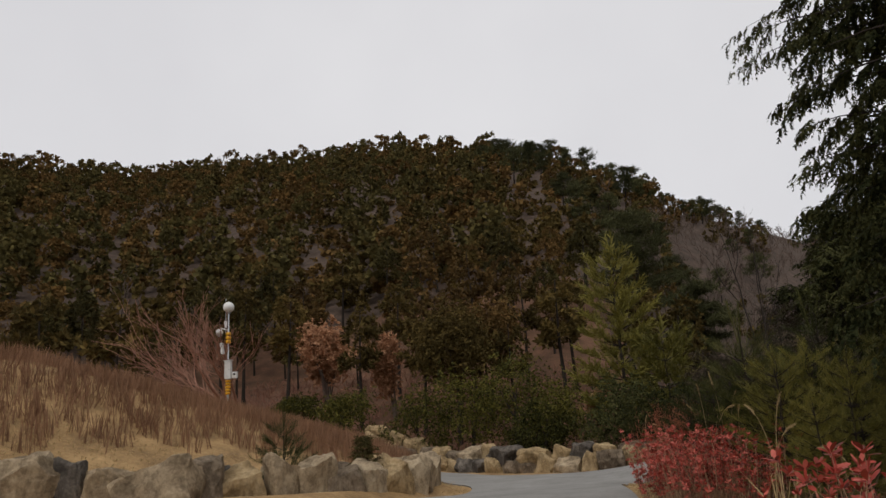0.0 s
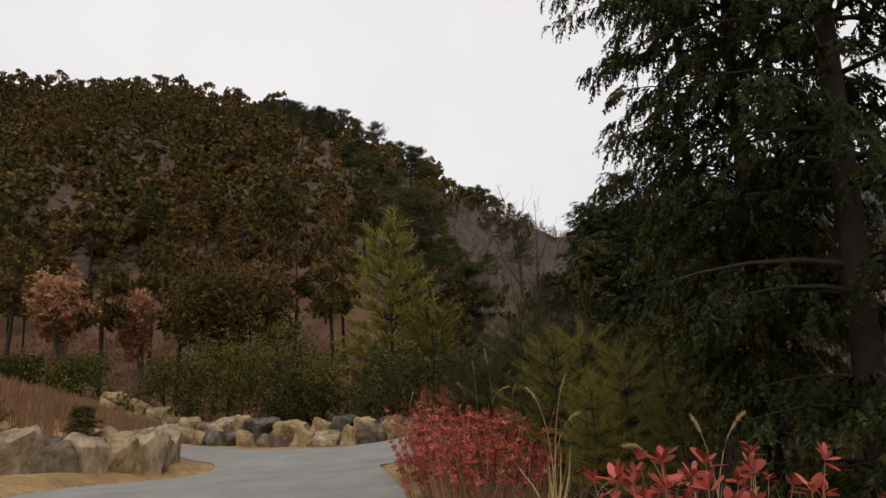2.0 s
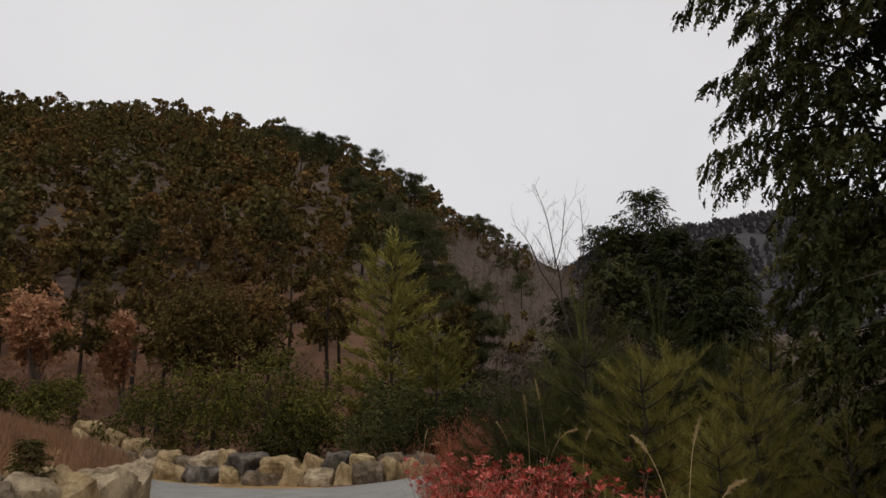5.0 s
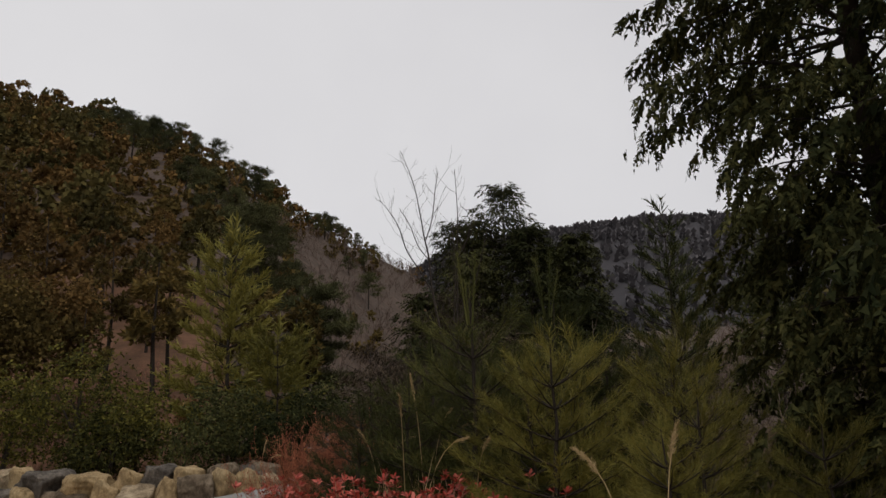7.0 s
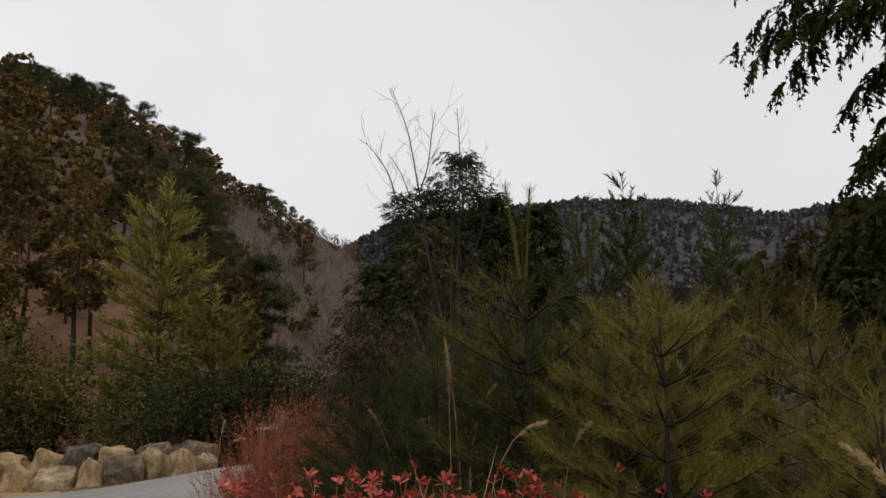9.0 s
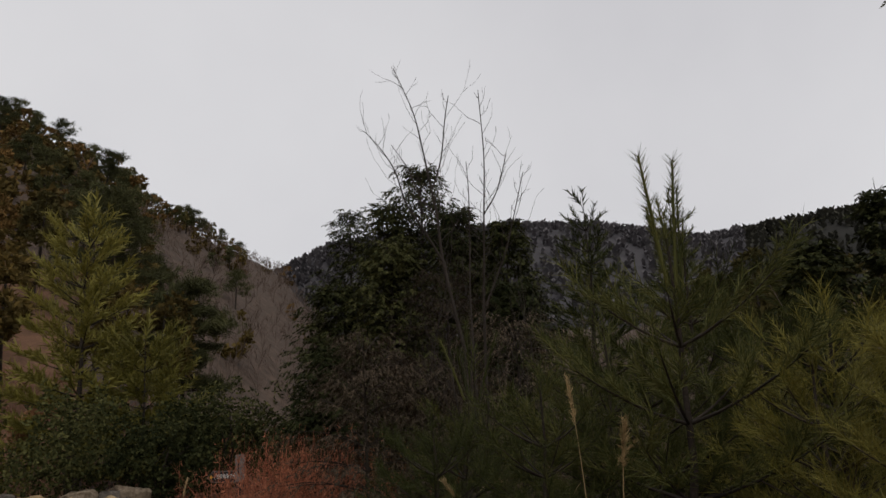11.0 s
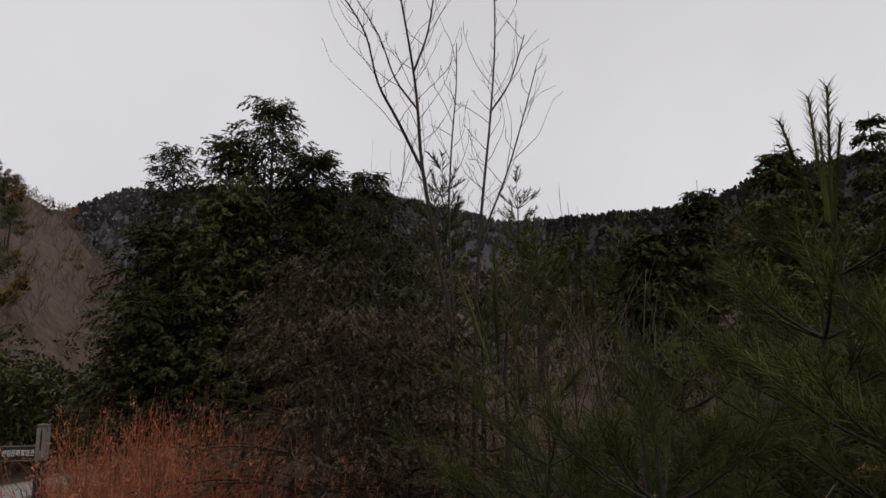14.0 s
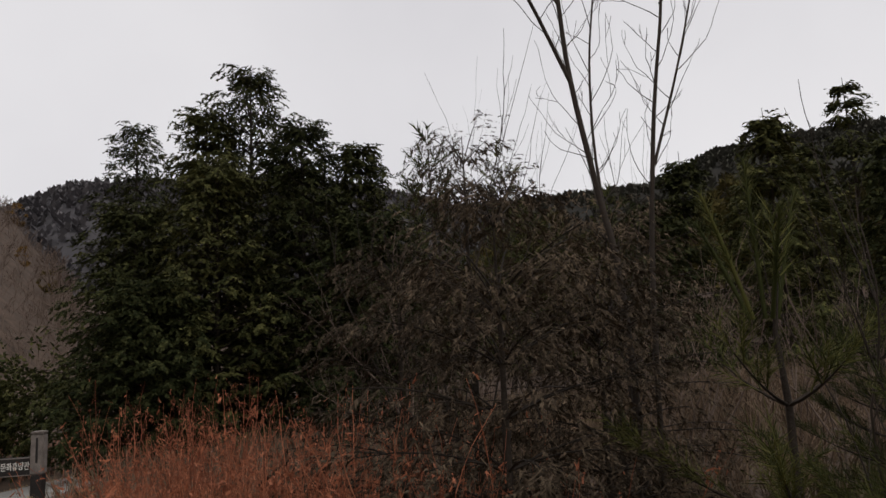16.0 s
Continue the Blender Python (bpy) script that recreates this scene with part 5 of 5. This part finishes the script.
def plume_grass(x, y, tip, lean, seed):
    """A flowering stalk of silver grass: bent stem, feathery plume and a few leaves."""
    g = np.random.default_rng(seed)
    z0 = float(ground_z(x, y))
    h = tip - z0
    a = g.uniform(0, 6.28)
    out = np.array([math.cos(a), math.sin(a), 0])
    t = np.linspace(0, 1, 12)[:, None]
    line = np.array([0, 0, h]) * (t - 0.25 * lean * t**6) + out * lean * h * 0.35 * t**3
    wood = tube(line, 0.006, 0.002, 4)
    n = 60
    u = g.uniform(0.86, 1.0, n)
    p = np.stack([np.interp(u, t[:, 0], line[:, c]) for c in range(3)], -1)
    d = (line[-1] - line[-3]) / np.linalg.norm(line[-1] - line[-3])
    head = scatter(blade_template(3, 21, 0.03, 0.3), p, d + g.normal(0, 0.3, (n, 3)) + (0, 0, -0.2 * lean), g.normal(size=(n, 3)), 0.042)
    m = 6
    aa = g.uniform(0, 6.28, m)
    leaves = scatter(blade_template(1, 22, 0.008, 0.8), np.tile([0, 0, 0.02], (m, 1)) + g.normal(0, 0.03, (m, 3)) * (1, 1, 0), np.stack([np.cos(aa) * 0.45, np.sin(aa) * 0.45, np.ones(m)], -1), g.normal(size=(m, 3)), h * g.uniform(0.5, 0.85, m))
    return plant("silver_grass", [("stem", mesh_from("stem", *wood, M_STRAW)), ("plume", mesh_from("plume", *head, M_STRAW)), ("leaf_blades", mesh_from("leaf_blades", *leaves, M_STRAW))],
                 "dry straw-coloured silver grass stalk with a feathery plume", "grass", x, y, z0 - 0.02, group="silver grass by the roadside")


for i, (x, y, tip, lean) in enumerate([(4.1, 11.3, 2.0, 0.3), (3.75, 8.3, 1.76, 0.3), (3.85, 8.5, 1.72, 0.5), (4.7, 11.9, 1.95, 0.5), (4.55, 11.75, 2.15, 0.2), (4.72, 13.05, 1.72, 0.7), (5.0, 12.45, 1.98, 0.9), (3.1, 5.4, 1.5, 0.9), (3.5, 5.6, 1.55, 0.5),
                                        (3.9, 6.0, 1.45, 0.4), (4.3, 10.6, 1.75, 0.6), (4.45, 12.4, 1.7, 0.4), (5.1, 16.4, 1.55, 1.0), (5.35, 16.3, 1.5, 1.1), (4.6, 16.9, 1.45, 0.3), (4.6, 12.0, 1.35, 0.9), (3.5, 7.9, 1.5, 0.6), (4.05, 11.0, 1.8, 0.7)]):
    plume_grass(x, y, tip, lean, 200 + i)


def grass_cover(name, label, sites, height, material, template=BLADES, seed=1, tilt=0.18):
    g = np.random.default_rng(seed)
    n = len(sites)
    p = np.concatenate([sites, (ground_z(sites[:, 0], sites[:, 1]) - 0.03)[:, None]], 1)
    f = np.array([0, 0, 1.0]) + g.normal(0, tilt, (n, 3)) * (1, 1, 0)
    out = scatter(template, p, f, g.normal(size=(n, 3)), height * g.uniform(0.6, 1.2, n))
    return tagged(new(name, mesh_from(name, *out, material)), label, "grass", kind="stuff")


WALL_LINE = np.array([(-0.9, 24.8), (-1.0, 23.2), (-1.5, 21.6), (-2.6, 20.2), (-4.2, 19.2), (-6.2, 18.3), (-8.6, 17.4), (-11.2, 16.5), (-14.5, 15.6)])
FAR_LINE = np.array([(-5.6, 43.4), (-2.6, 42.0), (0.0, 39.2), (1.9, 36.4), (3.7, 34.5), (5.6, 33.1), (7.7, 32.3), (9.9, 33.0)])


def behind(x, y, line, lo, hi):
    """Whether places lie between lo and hi metres to the north of a line given from east to west."""
    order = np.argsort(line[:, 0])
    yl = np.interp(x, line[order, 0], line[order, 1])
    return (y > yl + lo) & (y < yl + hi)


g = np.random.default_rng(210)
q = np.stack([g.uniform(-46, -1.0, 60000), g.uniform(8, 48, 60000)], -1)
qa, qr = polar(q[:, 0], q[:, 1])
edge = np.interp(qa, [-60, -33, -20, -10, -5], [18.4, 19.5, 20.6, 22.0, 24.3]) + 0.7 * np.sin(qa * 0.9)
q = q[(qr > edge) & (qr < edge + 16) & (qa < -5.5)][:9500]
grass_cover("tall_brown_grass", "tall russet-brown grass covering the bank", q, 0.85, M_GRASS, blade_template(4, 31, 0.018, 0.2), 211)
q = np.stack([g.uniform(-18, 0, 30000), g.uniform(14, 28, 30000)], -1)
q = q[behind(q[:, 0], q[:, 1], WALL_LINE, 0.3, 6.0)][:4000]
grass_cover("lawn_grass", "short dry straw-coloured lawn behind the boulders", q, 0.12, M_STRAW, blade_template(6, 32, 0.05, 0.6), 212, 0.5)
rp = np.array(smooth_line(ROAD_RIGHT, 12))
lp = np.array(smooth_line(ROAD_LEFT, 12))
fp = np.array(smooth_line(ROAD_FAR, 12))
q = np.concatenate([rp[g.integers(0, len(rp), 2600)] + np.abs(g.normal(0, 0.45, (2600, 1))) * (0.9, -0.35) + g.normal(0, 0.1, (2600, 2)) + (0.12, -0.05),
                    lp[g.integers(0, len(lp), 1800)] - np.abs(g.normal(0, 0.4, (1800, 1))) * (1.0, 0) + g.normal(0, 0.1, (1800, 2)) - (0.15, 0),
                    fp[g.integers(0, len(fp), 1200)] + np.abs(g.normal(0, 0.3, (1200, 1))) * (0, 1.0) + g.normal(0, 0.08, (1200, 2)) + (0, 0.12)])
grass_cover("verge_grass", "dry straw and fallen leaves along the road edge", q, 0.09, M_STRAW, blade_template(5, 33, 0.07, 0.9), 213, 0.7)
q = np.stack([g.uniform(4.2, 26, 30000), g.uniform(3, 26, 30000)], -1)
q = q[(q[:, 0] > np.interp(q[:, 1], rp[:, 1], rp[:, 0]) + 0.9)][:6500]
grass_cover("undergrowth", "brown dead undergrowth between the young pines", q, 0.7, M_DEAD, blade_template(6, 34, 0.013, 0.5), 214, 0.4)
q = np.stack([g.uniform(-26, 22, 26000), g.uniform(33, 66, 26000)], -1)
q = q[behind(q[:, 0], q[:, 1], FAR_LINE, 1.4, 24)][:6500]
grass_cover("slope_brush", "reddish-brown dead brush under the hillside trees", q, 0.75, M_TWIG_RED, blade_template(4, 35, 0.022, 0.6), 215, 0.5)


# ---------------------------------------------------------------- boulders
def boulder_mesh(seed, material, cuts=9):
    """A split, weathered block: a ball cut flat on several sides and roughened."""
    g = np.random.default_rng(seed)
    bm = bmesh.new()
    bmesh.ops.create_icosphere(bm, subdivisions=4, radius=1.0)
    v = np.array([p.co[:] for p in bm.verts])
    planes = [(unit(np.array(d, float) + g.normal(0, 0.16, 3)), g.uniform(0.55, 0.72)) for d in ((1, 0, 0), (-1, 0, 0), (0, 1, 0), (0, -1, 0), (0, 0, 1), (0, 0, -1))]
    planes += [(unit(g.normal(size=3)), g.uniform(0.72, 0.9)) for _ in range(cuts)]
    for n, d in planes:
        over = v @ n - d
        v = v - np.where(over > 0, over * 0.97, 0)[:, None] * n
    for k, (amp, fr) in enumerate(((0.13, 1.7), (0.08, 4.0), (0.045, 10.0))):
        o = g.uniform(-50, 50, 3)
        nz = np.array([noise.noise(Vector(p * fr + o)) for p in v])
        v = v + (v / np.linalg.norm(v, axis=1, keepdims=True)) * (nz * amp)[:, None]
    for p, c in zip(bm.verts, v):
        p.co = c
    me = bpy.data.meshes.new("boulder")
    bm.to_mesh(me)
    bm.free()
    me.polygons.foreach_set("use_smooth", np.ones(len(me.polygons), bool))
    me.set_sharp_from_angle(angle=radians(32))
    me.materials.append(material)
    return me


ROCKS = [boulder_mesh(300 + k, m) for k, m in enumerate([M_ROCK, M_ROCK, M_ROCK_D, M_ROCK, M_ROCK_Y, M_ROCK, M_ROCK_Y, M_ROCK_D, M_ROCK, M_ROCK_B, M_ROCK_B, M_ROCK])]
FAR_KINDS = [4, 2, 6, 9, 4, 7, 10, 6, 2, 11]
STONE_WORDS = {M_ROCK: "pale weathered buff boulder in the dry stone edging", M_ROCK_B: "dull brown lichen-stained boulder in the dry stone edging", M_ROCK_D: "dark grey boulder in the dry stone edging", M_ROCK_Y: "ochre sandstone boulder in the dry stone edging"}


def boulder(x, y, z, w, d, h, k, a, group):
    me = ROCKS[k % len(ROCKS)]
    ob = new("boulder", me)
    ob.matrix_basis = pose(x, y, z + h * 0.3, (k * 37 % 17) - 8, (k * 53 % 19) - 9, a) @ Matrix.Diagonal((w / 1.25, d / 1.25, h / 1.25, 1))
    return tagged(ob, STONE_WORDS[me.materials[0]], "boulder", group)


def boulder_row(line, step_m, wide, tall, lift, off, seed, group, offset=(0, 0), kinds=None):
    g = np.random.default_rng(seed)
    seg = np.hypot(*np.diff(line, axis=0).T)
    s = np.concatenate([[0], np.cumsum(seg)])
    at = 0.3
    k = int(g.integers(0, 9))
    while at < s[-1]:
        w = wide * g.uniform(0.7, 1.25)
        at += w * 0.5
        x, y = np.interp(at, s, line[:, 0]), np.interp(at, s, line[:, 1])
        i = min(np.searchsorted(s, at), len(seg)) - 1
        dx, dy = (line[i + 1] - line[i]) / seg[i]
        h = tall * g.uniform(0.75, 1.2)
        px, py = x - dy * off * -1 + offset[0] + g.normal(0, 0.08), y + dx * off * -1 + offset[1] + g.normal(0, 0.08)
        boulder(px, py, float(ground_z(x, y)) + lift, w, w * g.uniform(0.7, 1.0), h, kinds[k % len(kinds)] if kinds else k, math.degrees(math.atan2(dy, dx)) + g.uniform(-14, 14), group)
        k += int(g.integers(1, 4))
        at += w * 0.5 * step_m


boulder_row(WALL_LINE, 0.85, 1.05, 1.25, -0.27, 0.0, 310, "boulders edging the bank")
boulder_row(WALL_LINE, 1.5, 1.2, 1.1, -0.3, 0.0, 311, "boulders edging the bank", offset=(-0.85, 0.75))
boulder_row(WALL_LINE[2:], 3.6, 0.8, 0.5, 0.05, 0.0, 312, "boulders edging the bank", offset=(-1.4, 1.5))
boulder(-7.1, 17.4, -0.35, 1.8, 1.3, 1.45, 0, 10, "boulders edging the bank")
boulder_row(FAR_LINE, 1.15, 1.1, 0.95, -0.08, 0.0, 313, "boulders along the far side of the road", kinds=FAR_KINDS)
boulder_row(FAR_LINE, 1.35, 1.25, 0.75, 0.52, 0.0, 314, "boulders along the far side of the road", offset=(0.1, 0.55), kinds=FAR_KINDS)
cypress("spruce_sapling", "small dark conical conifer growing among the boulders", -2.6, 20.9, float(ground_z(-2.6, 20.9)) + 1.6, 0.7, 320, M_FOREST_D, whorls=14, per=6, low=0.03, full=0.8, twigs=5, twig=0.16, each=5, size=0.15, hang=0.1, template=SCALE_MID, droop=0.05)
pine("rock_pine", "bushy little green pine leaning over the boulders", -4.6, 19.6, 1.7, 0.75, 321, M_PINE, z=0.0, whorls=5, per=5, shoot=0.3, each=8)


# ---------------------------------------------------------------- street lamp and signpost
def solid(name, bm, material, parent, label="", smooth=False):
    me = bpy.data.meshes.new(name)
    bm.to_mesh(me)
    bm.free()
    me.polygons.foreach_set("use_smooth", np.ones(len(me.polygons), bool) if smooth else np.zeros(len(me.polygons), bool))
    me.materials.append(material)
    return part_of(name, me, parent, label)


def box(w, d, h, at=(0, 0, 0), bevel=0.01, turn=None):
    bm = bmesh.new()
    bmesh.ops.create_cube(bm, size=1.0, matrix=Matrix.Diagonal((w, d, h, 1)))
    bmesh.ops.bevel(bm, geom=bm.edges[:], offset=bevel, segments=2, affect="EDGES")
    bmesh.ops.transform(bm, matrix=Matrix.Translation(at) @ (turn or Matrix.Identity(4)), verts=bm.verts[:])
    return bm


def lathe(profile, at=(0, 0, 0), sides=20, turn=None):
    """A turned solid from (radius, height) pairs."""
    bm = bmesh.new()
    rings = [[bm.verts.new((r * math.cos(2 * math.pi * k / sides), r * math.sin(2 * math.pi * k / sides), z)) for k in range(sides)] for r, z in profile]
    for a, b in zip(rings, rings[1:]):
        for k in range(sides):
            bm.faces.new((a[k], a[(k + 1) % sides], b[(k + 1) % sides], b[k]))
    bm.faces.new(rings[0][::-1])
    bm.faces.new(rings[-1])
    bmesh.ops.transform(bm, matrix=Matrix.Translation(at) @ (turn or Matrix.Identity(4)), verts=bm.verts[:])
    return bm


def ball(r, at, squash=1.0):
    return lathe([(max(0.004, r * math.cos(a)), r * squash * math.sin(a)) for a in np.linspace(-1.5, 1.5, 15)], at, 24)


def street_lamp(x, y, base, top):
    post = new("street_lamp")
    post.matrix_basis = pose(x, y, base, 0, 0, -6)
    h = top - base
    solid("pole", lathe([(0.075, -0.4), (0.075, 0.3), (0.055, 0.35), (0.05, h - 0.35), (0.03, h - 0.33), (0.03, h - 0.3)], sides=14), M_STEEL, post, "galvanised steel pole", True)
    solid("globe", ball(0.36, (0, 0, h)), M_WHITE, post, "white globe lamp shade", True)
    solid("globe_collar", lathe([(0.09, h - 0.42), (0.14, h - 0.34), (0.12, h - 0.30)]), M_STEEL, post, "", True)
    solid("antenna", lathe([(0.018, h - 1.7), (0.018, h + 0.5), (0.035, h + 0.5), (0.035, h + 0.58)], (-0.2, 0, 0), 8), M_STEEL, post, "thin steel rod")
    solid("camera_arm", box(0.55, 0.07, 0.07, (-0.32, 0, h - 1.45), 0.02, Matrix.Rotation(0.35, 4, "Y")), M_WHITE, post)
    solid("arm_bracket", box(0.16, 0.12, 0.45, (-0.2, 0, h - 1.15), 0.02), M_WHITE, post)
    dome = solid("dome_camera", lathe([(0.10, 0.30), (0.20, 0.26), (0.23, 0.10), (0.23, 0.0)][::-1], (-0.62, 0, h - 1.75)), M_WHITE, post, "white dome surveillance camera", True)
    solid("lens_dome", ball(0.19, (-0.62, 0, h - 1.78)), M_STEEL, dome, "", True)
    solid("horn_speaker", box(0.16, 0.3, 0.75, (-0.42, 0, h - 2.75), 0.03, Matrix.Rotation(-0.12, 4, "Y")), M_WHITE, post, "white column speaker")
    solid("speaker_grille", box(0.03, 0.22, 0.62, (-0.52, 0, h - 2.75), 0.01, Matrix.Rotation(-0.12, 4, "Y")), M_DARK, post)
    for z0, n in ((h - 2.45, 3), (0.30, 5)):
        for k in range(n):
            z = z0 + k * 0.20 if n == 5 else z0 + k * 0.26
            hh = 0.17 if n == 5 else 0.24
            solid("guard_band", lathe([(0.10, z), (0.17, z + 0.03), (0.17, z + hh - 0.04), (0.10, z + hh)]), M_YELLOW, post, "yellow plastic guard band", True)
    cab = solid("control_box", box(0.42, 0.30, 1.15, (0.10, -0.2, h - 4.2), 0.02), M_WHITE, post, "white steel control box")
    solid("box_roof", box(0.52, 0.40, 0.06, (0.10, -0.2, h - 3.6), 0.015), M_WHITE, cab)
    solid("box_lock", box(0.04, 0.03, 0.10, (0.22, -0.36, h - 4.2), 0.008), M_STEEL, cab)
    small = solid("meter_box", box(0.30, 0.24, 0.42, (0.52, -0.1, h - 4.55), 0.02), M_WHITE, post, "small white meter box")
    solid("meter_window", box(0.14, 0.02, 0.12, (0.52, -0.23, h - 4.5), 0.004), M_DARK, small)
    return tagged(post, "grey lamp post with white globe, dome camera and yellow guards", "street lamp")


street_lamp(-14.4, 45.4, 3.6, 9.68)


def signpost(x, y, top, turn):
    z0 = float(ground_z(x, y))
    sign = new("signpost")
    sign.matrix_basis = pose(x, y, z0, 0, 0, turn)
    h = top - z0
    solid("post", box(0.115, 0.115, h - 0.42 + 0.2, (0, 0, (h - 0.42) / 2 - 0.1), 0.008), M_DARK, sign, "dark stained lower post")
    solid("post_head", box(0.13, 0.13, 0.42, (0, 0, h - 0.21), 0.012), M_POST, sign, "weathered pale timber post head")
    solid("post_cap", box(0.14, 0.14, 0.025, (0, 0, h + 0.0135), 0.01), M_POST, sign)
    solid("groove", box(0.022, 0.008, 0.26, (0, -0.0665, h - 0.17), 0.003), M_DARK, sign)
    bm = bmesh.new()
    w, b = 0.56, 0.19
    outline = [(-0.066, -b / 2), (-0.066, b / 2), (-w + 0.06, b / 2), (-w - 0.04, 0), (-w + 0.06, -b / 2)]
    front = [bm.verts.new((px, -0.02, pz + h - 0.33)) for px, pz in outline]
    rear = [bm.verts.new((px, 0.02, pz + h - 0.33)) for px, pz in outline]
    bm.faces.new(front)
    bm.faces.new(rear[::-1])
    for k in range(5):
        bm.faces.new((front[k], rear[k], rear[(k + 1) % 5], front[(k + 1) % 5]))
    bmesh.ops.recalc_face_normals(bm, faces=bm.faces[:])
    board = solid("arrow_board", bm, M_DARK, sign, "dark brown arrow-shaped direction board")
    bm = bmesh.new()
    s = 0.93
    cx = -0.066 - (w - 0.066 + 0.04) / 2
    ring = [[bm.verts.new((cx + (px - cx) * k, -0.0235, pz * k2 + h - 0.33)) for px, pz in outline] for k, k2 in ((0.99, 0.98), (0.965, 0.88))]
    for k in range(5):
        bm.faces.new((ring[0][k], ring[0][(k + 1) % 5], ring[1][(k + 1) % 5], ring[1][k]))
    bmesh.ops.recalc_face_normals(bm, faces=bm.faces[:])
    solid("border_line", bm, M_POST, board)
    arrow = box(0.05, 0.006, 0.016, (-w + 0.045, -0.024, h - 0.33), 0.002)
    solid("arrow_shaft", arrow, M_YELLOW, board)
    for sgn in (-1, 1):
        solid("arrow_barb", box(0.045, 0.006, 0.014, (-w + 0.032, -0.024, h - 0.33 + sgn * 0.014), 0.002, Matrix.Rotation(sgn * -0.75, 4, "Y")), M_YELLOW, board)
    curve = bpy.data.curves.new("lettering", "FONT")
    curve.body, curve.size, curve.extrude, curve.align_x, curve.align_y = "산림문화휴양관", 0.066, 0.0015, "CENTER", "CENTER"
    curve.materials.append(M_LETTER)
    text = part_of("lettering", curve, board, "pale painted lettering")
    text.matrix_basis = pose(-0.275, -0.0245, h - 0.33, 90, 0, 0) @ Matrix.Diagonal((0.92, 1.35, 1, 1))
    return tagged(sign, "wooden signpost with a dark arrow board and white lettering", "signpost")


signpost(7.45, 21.1, 1.22, -52)
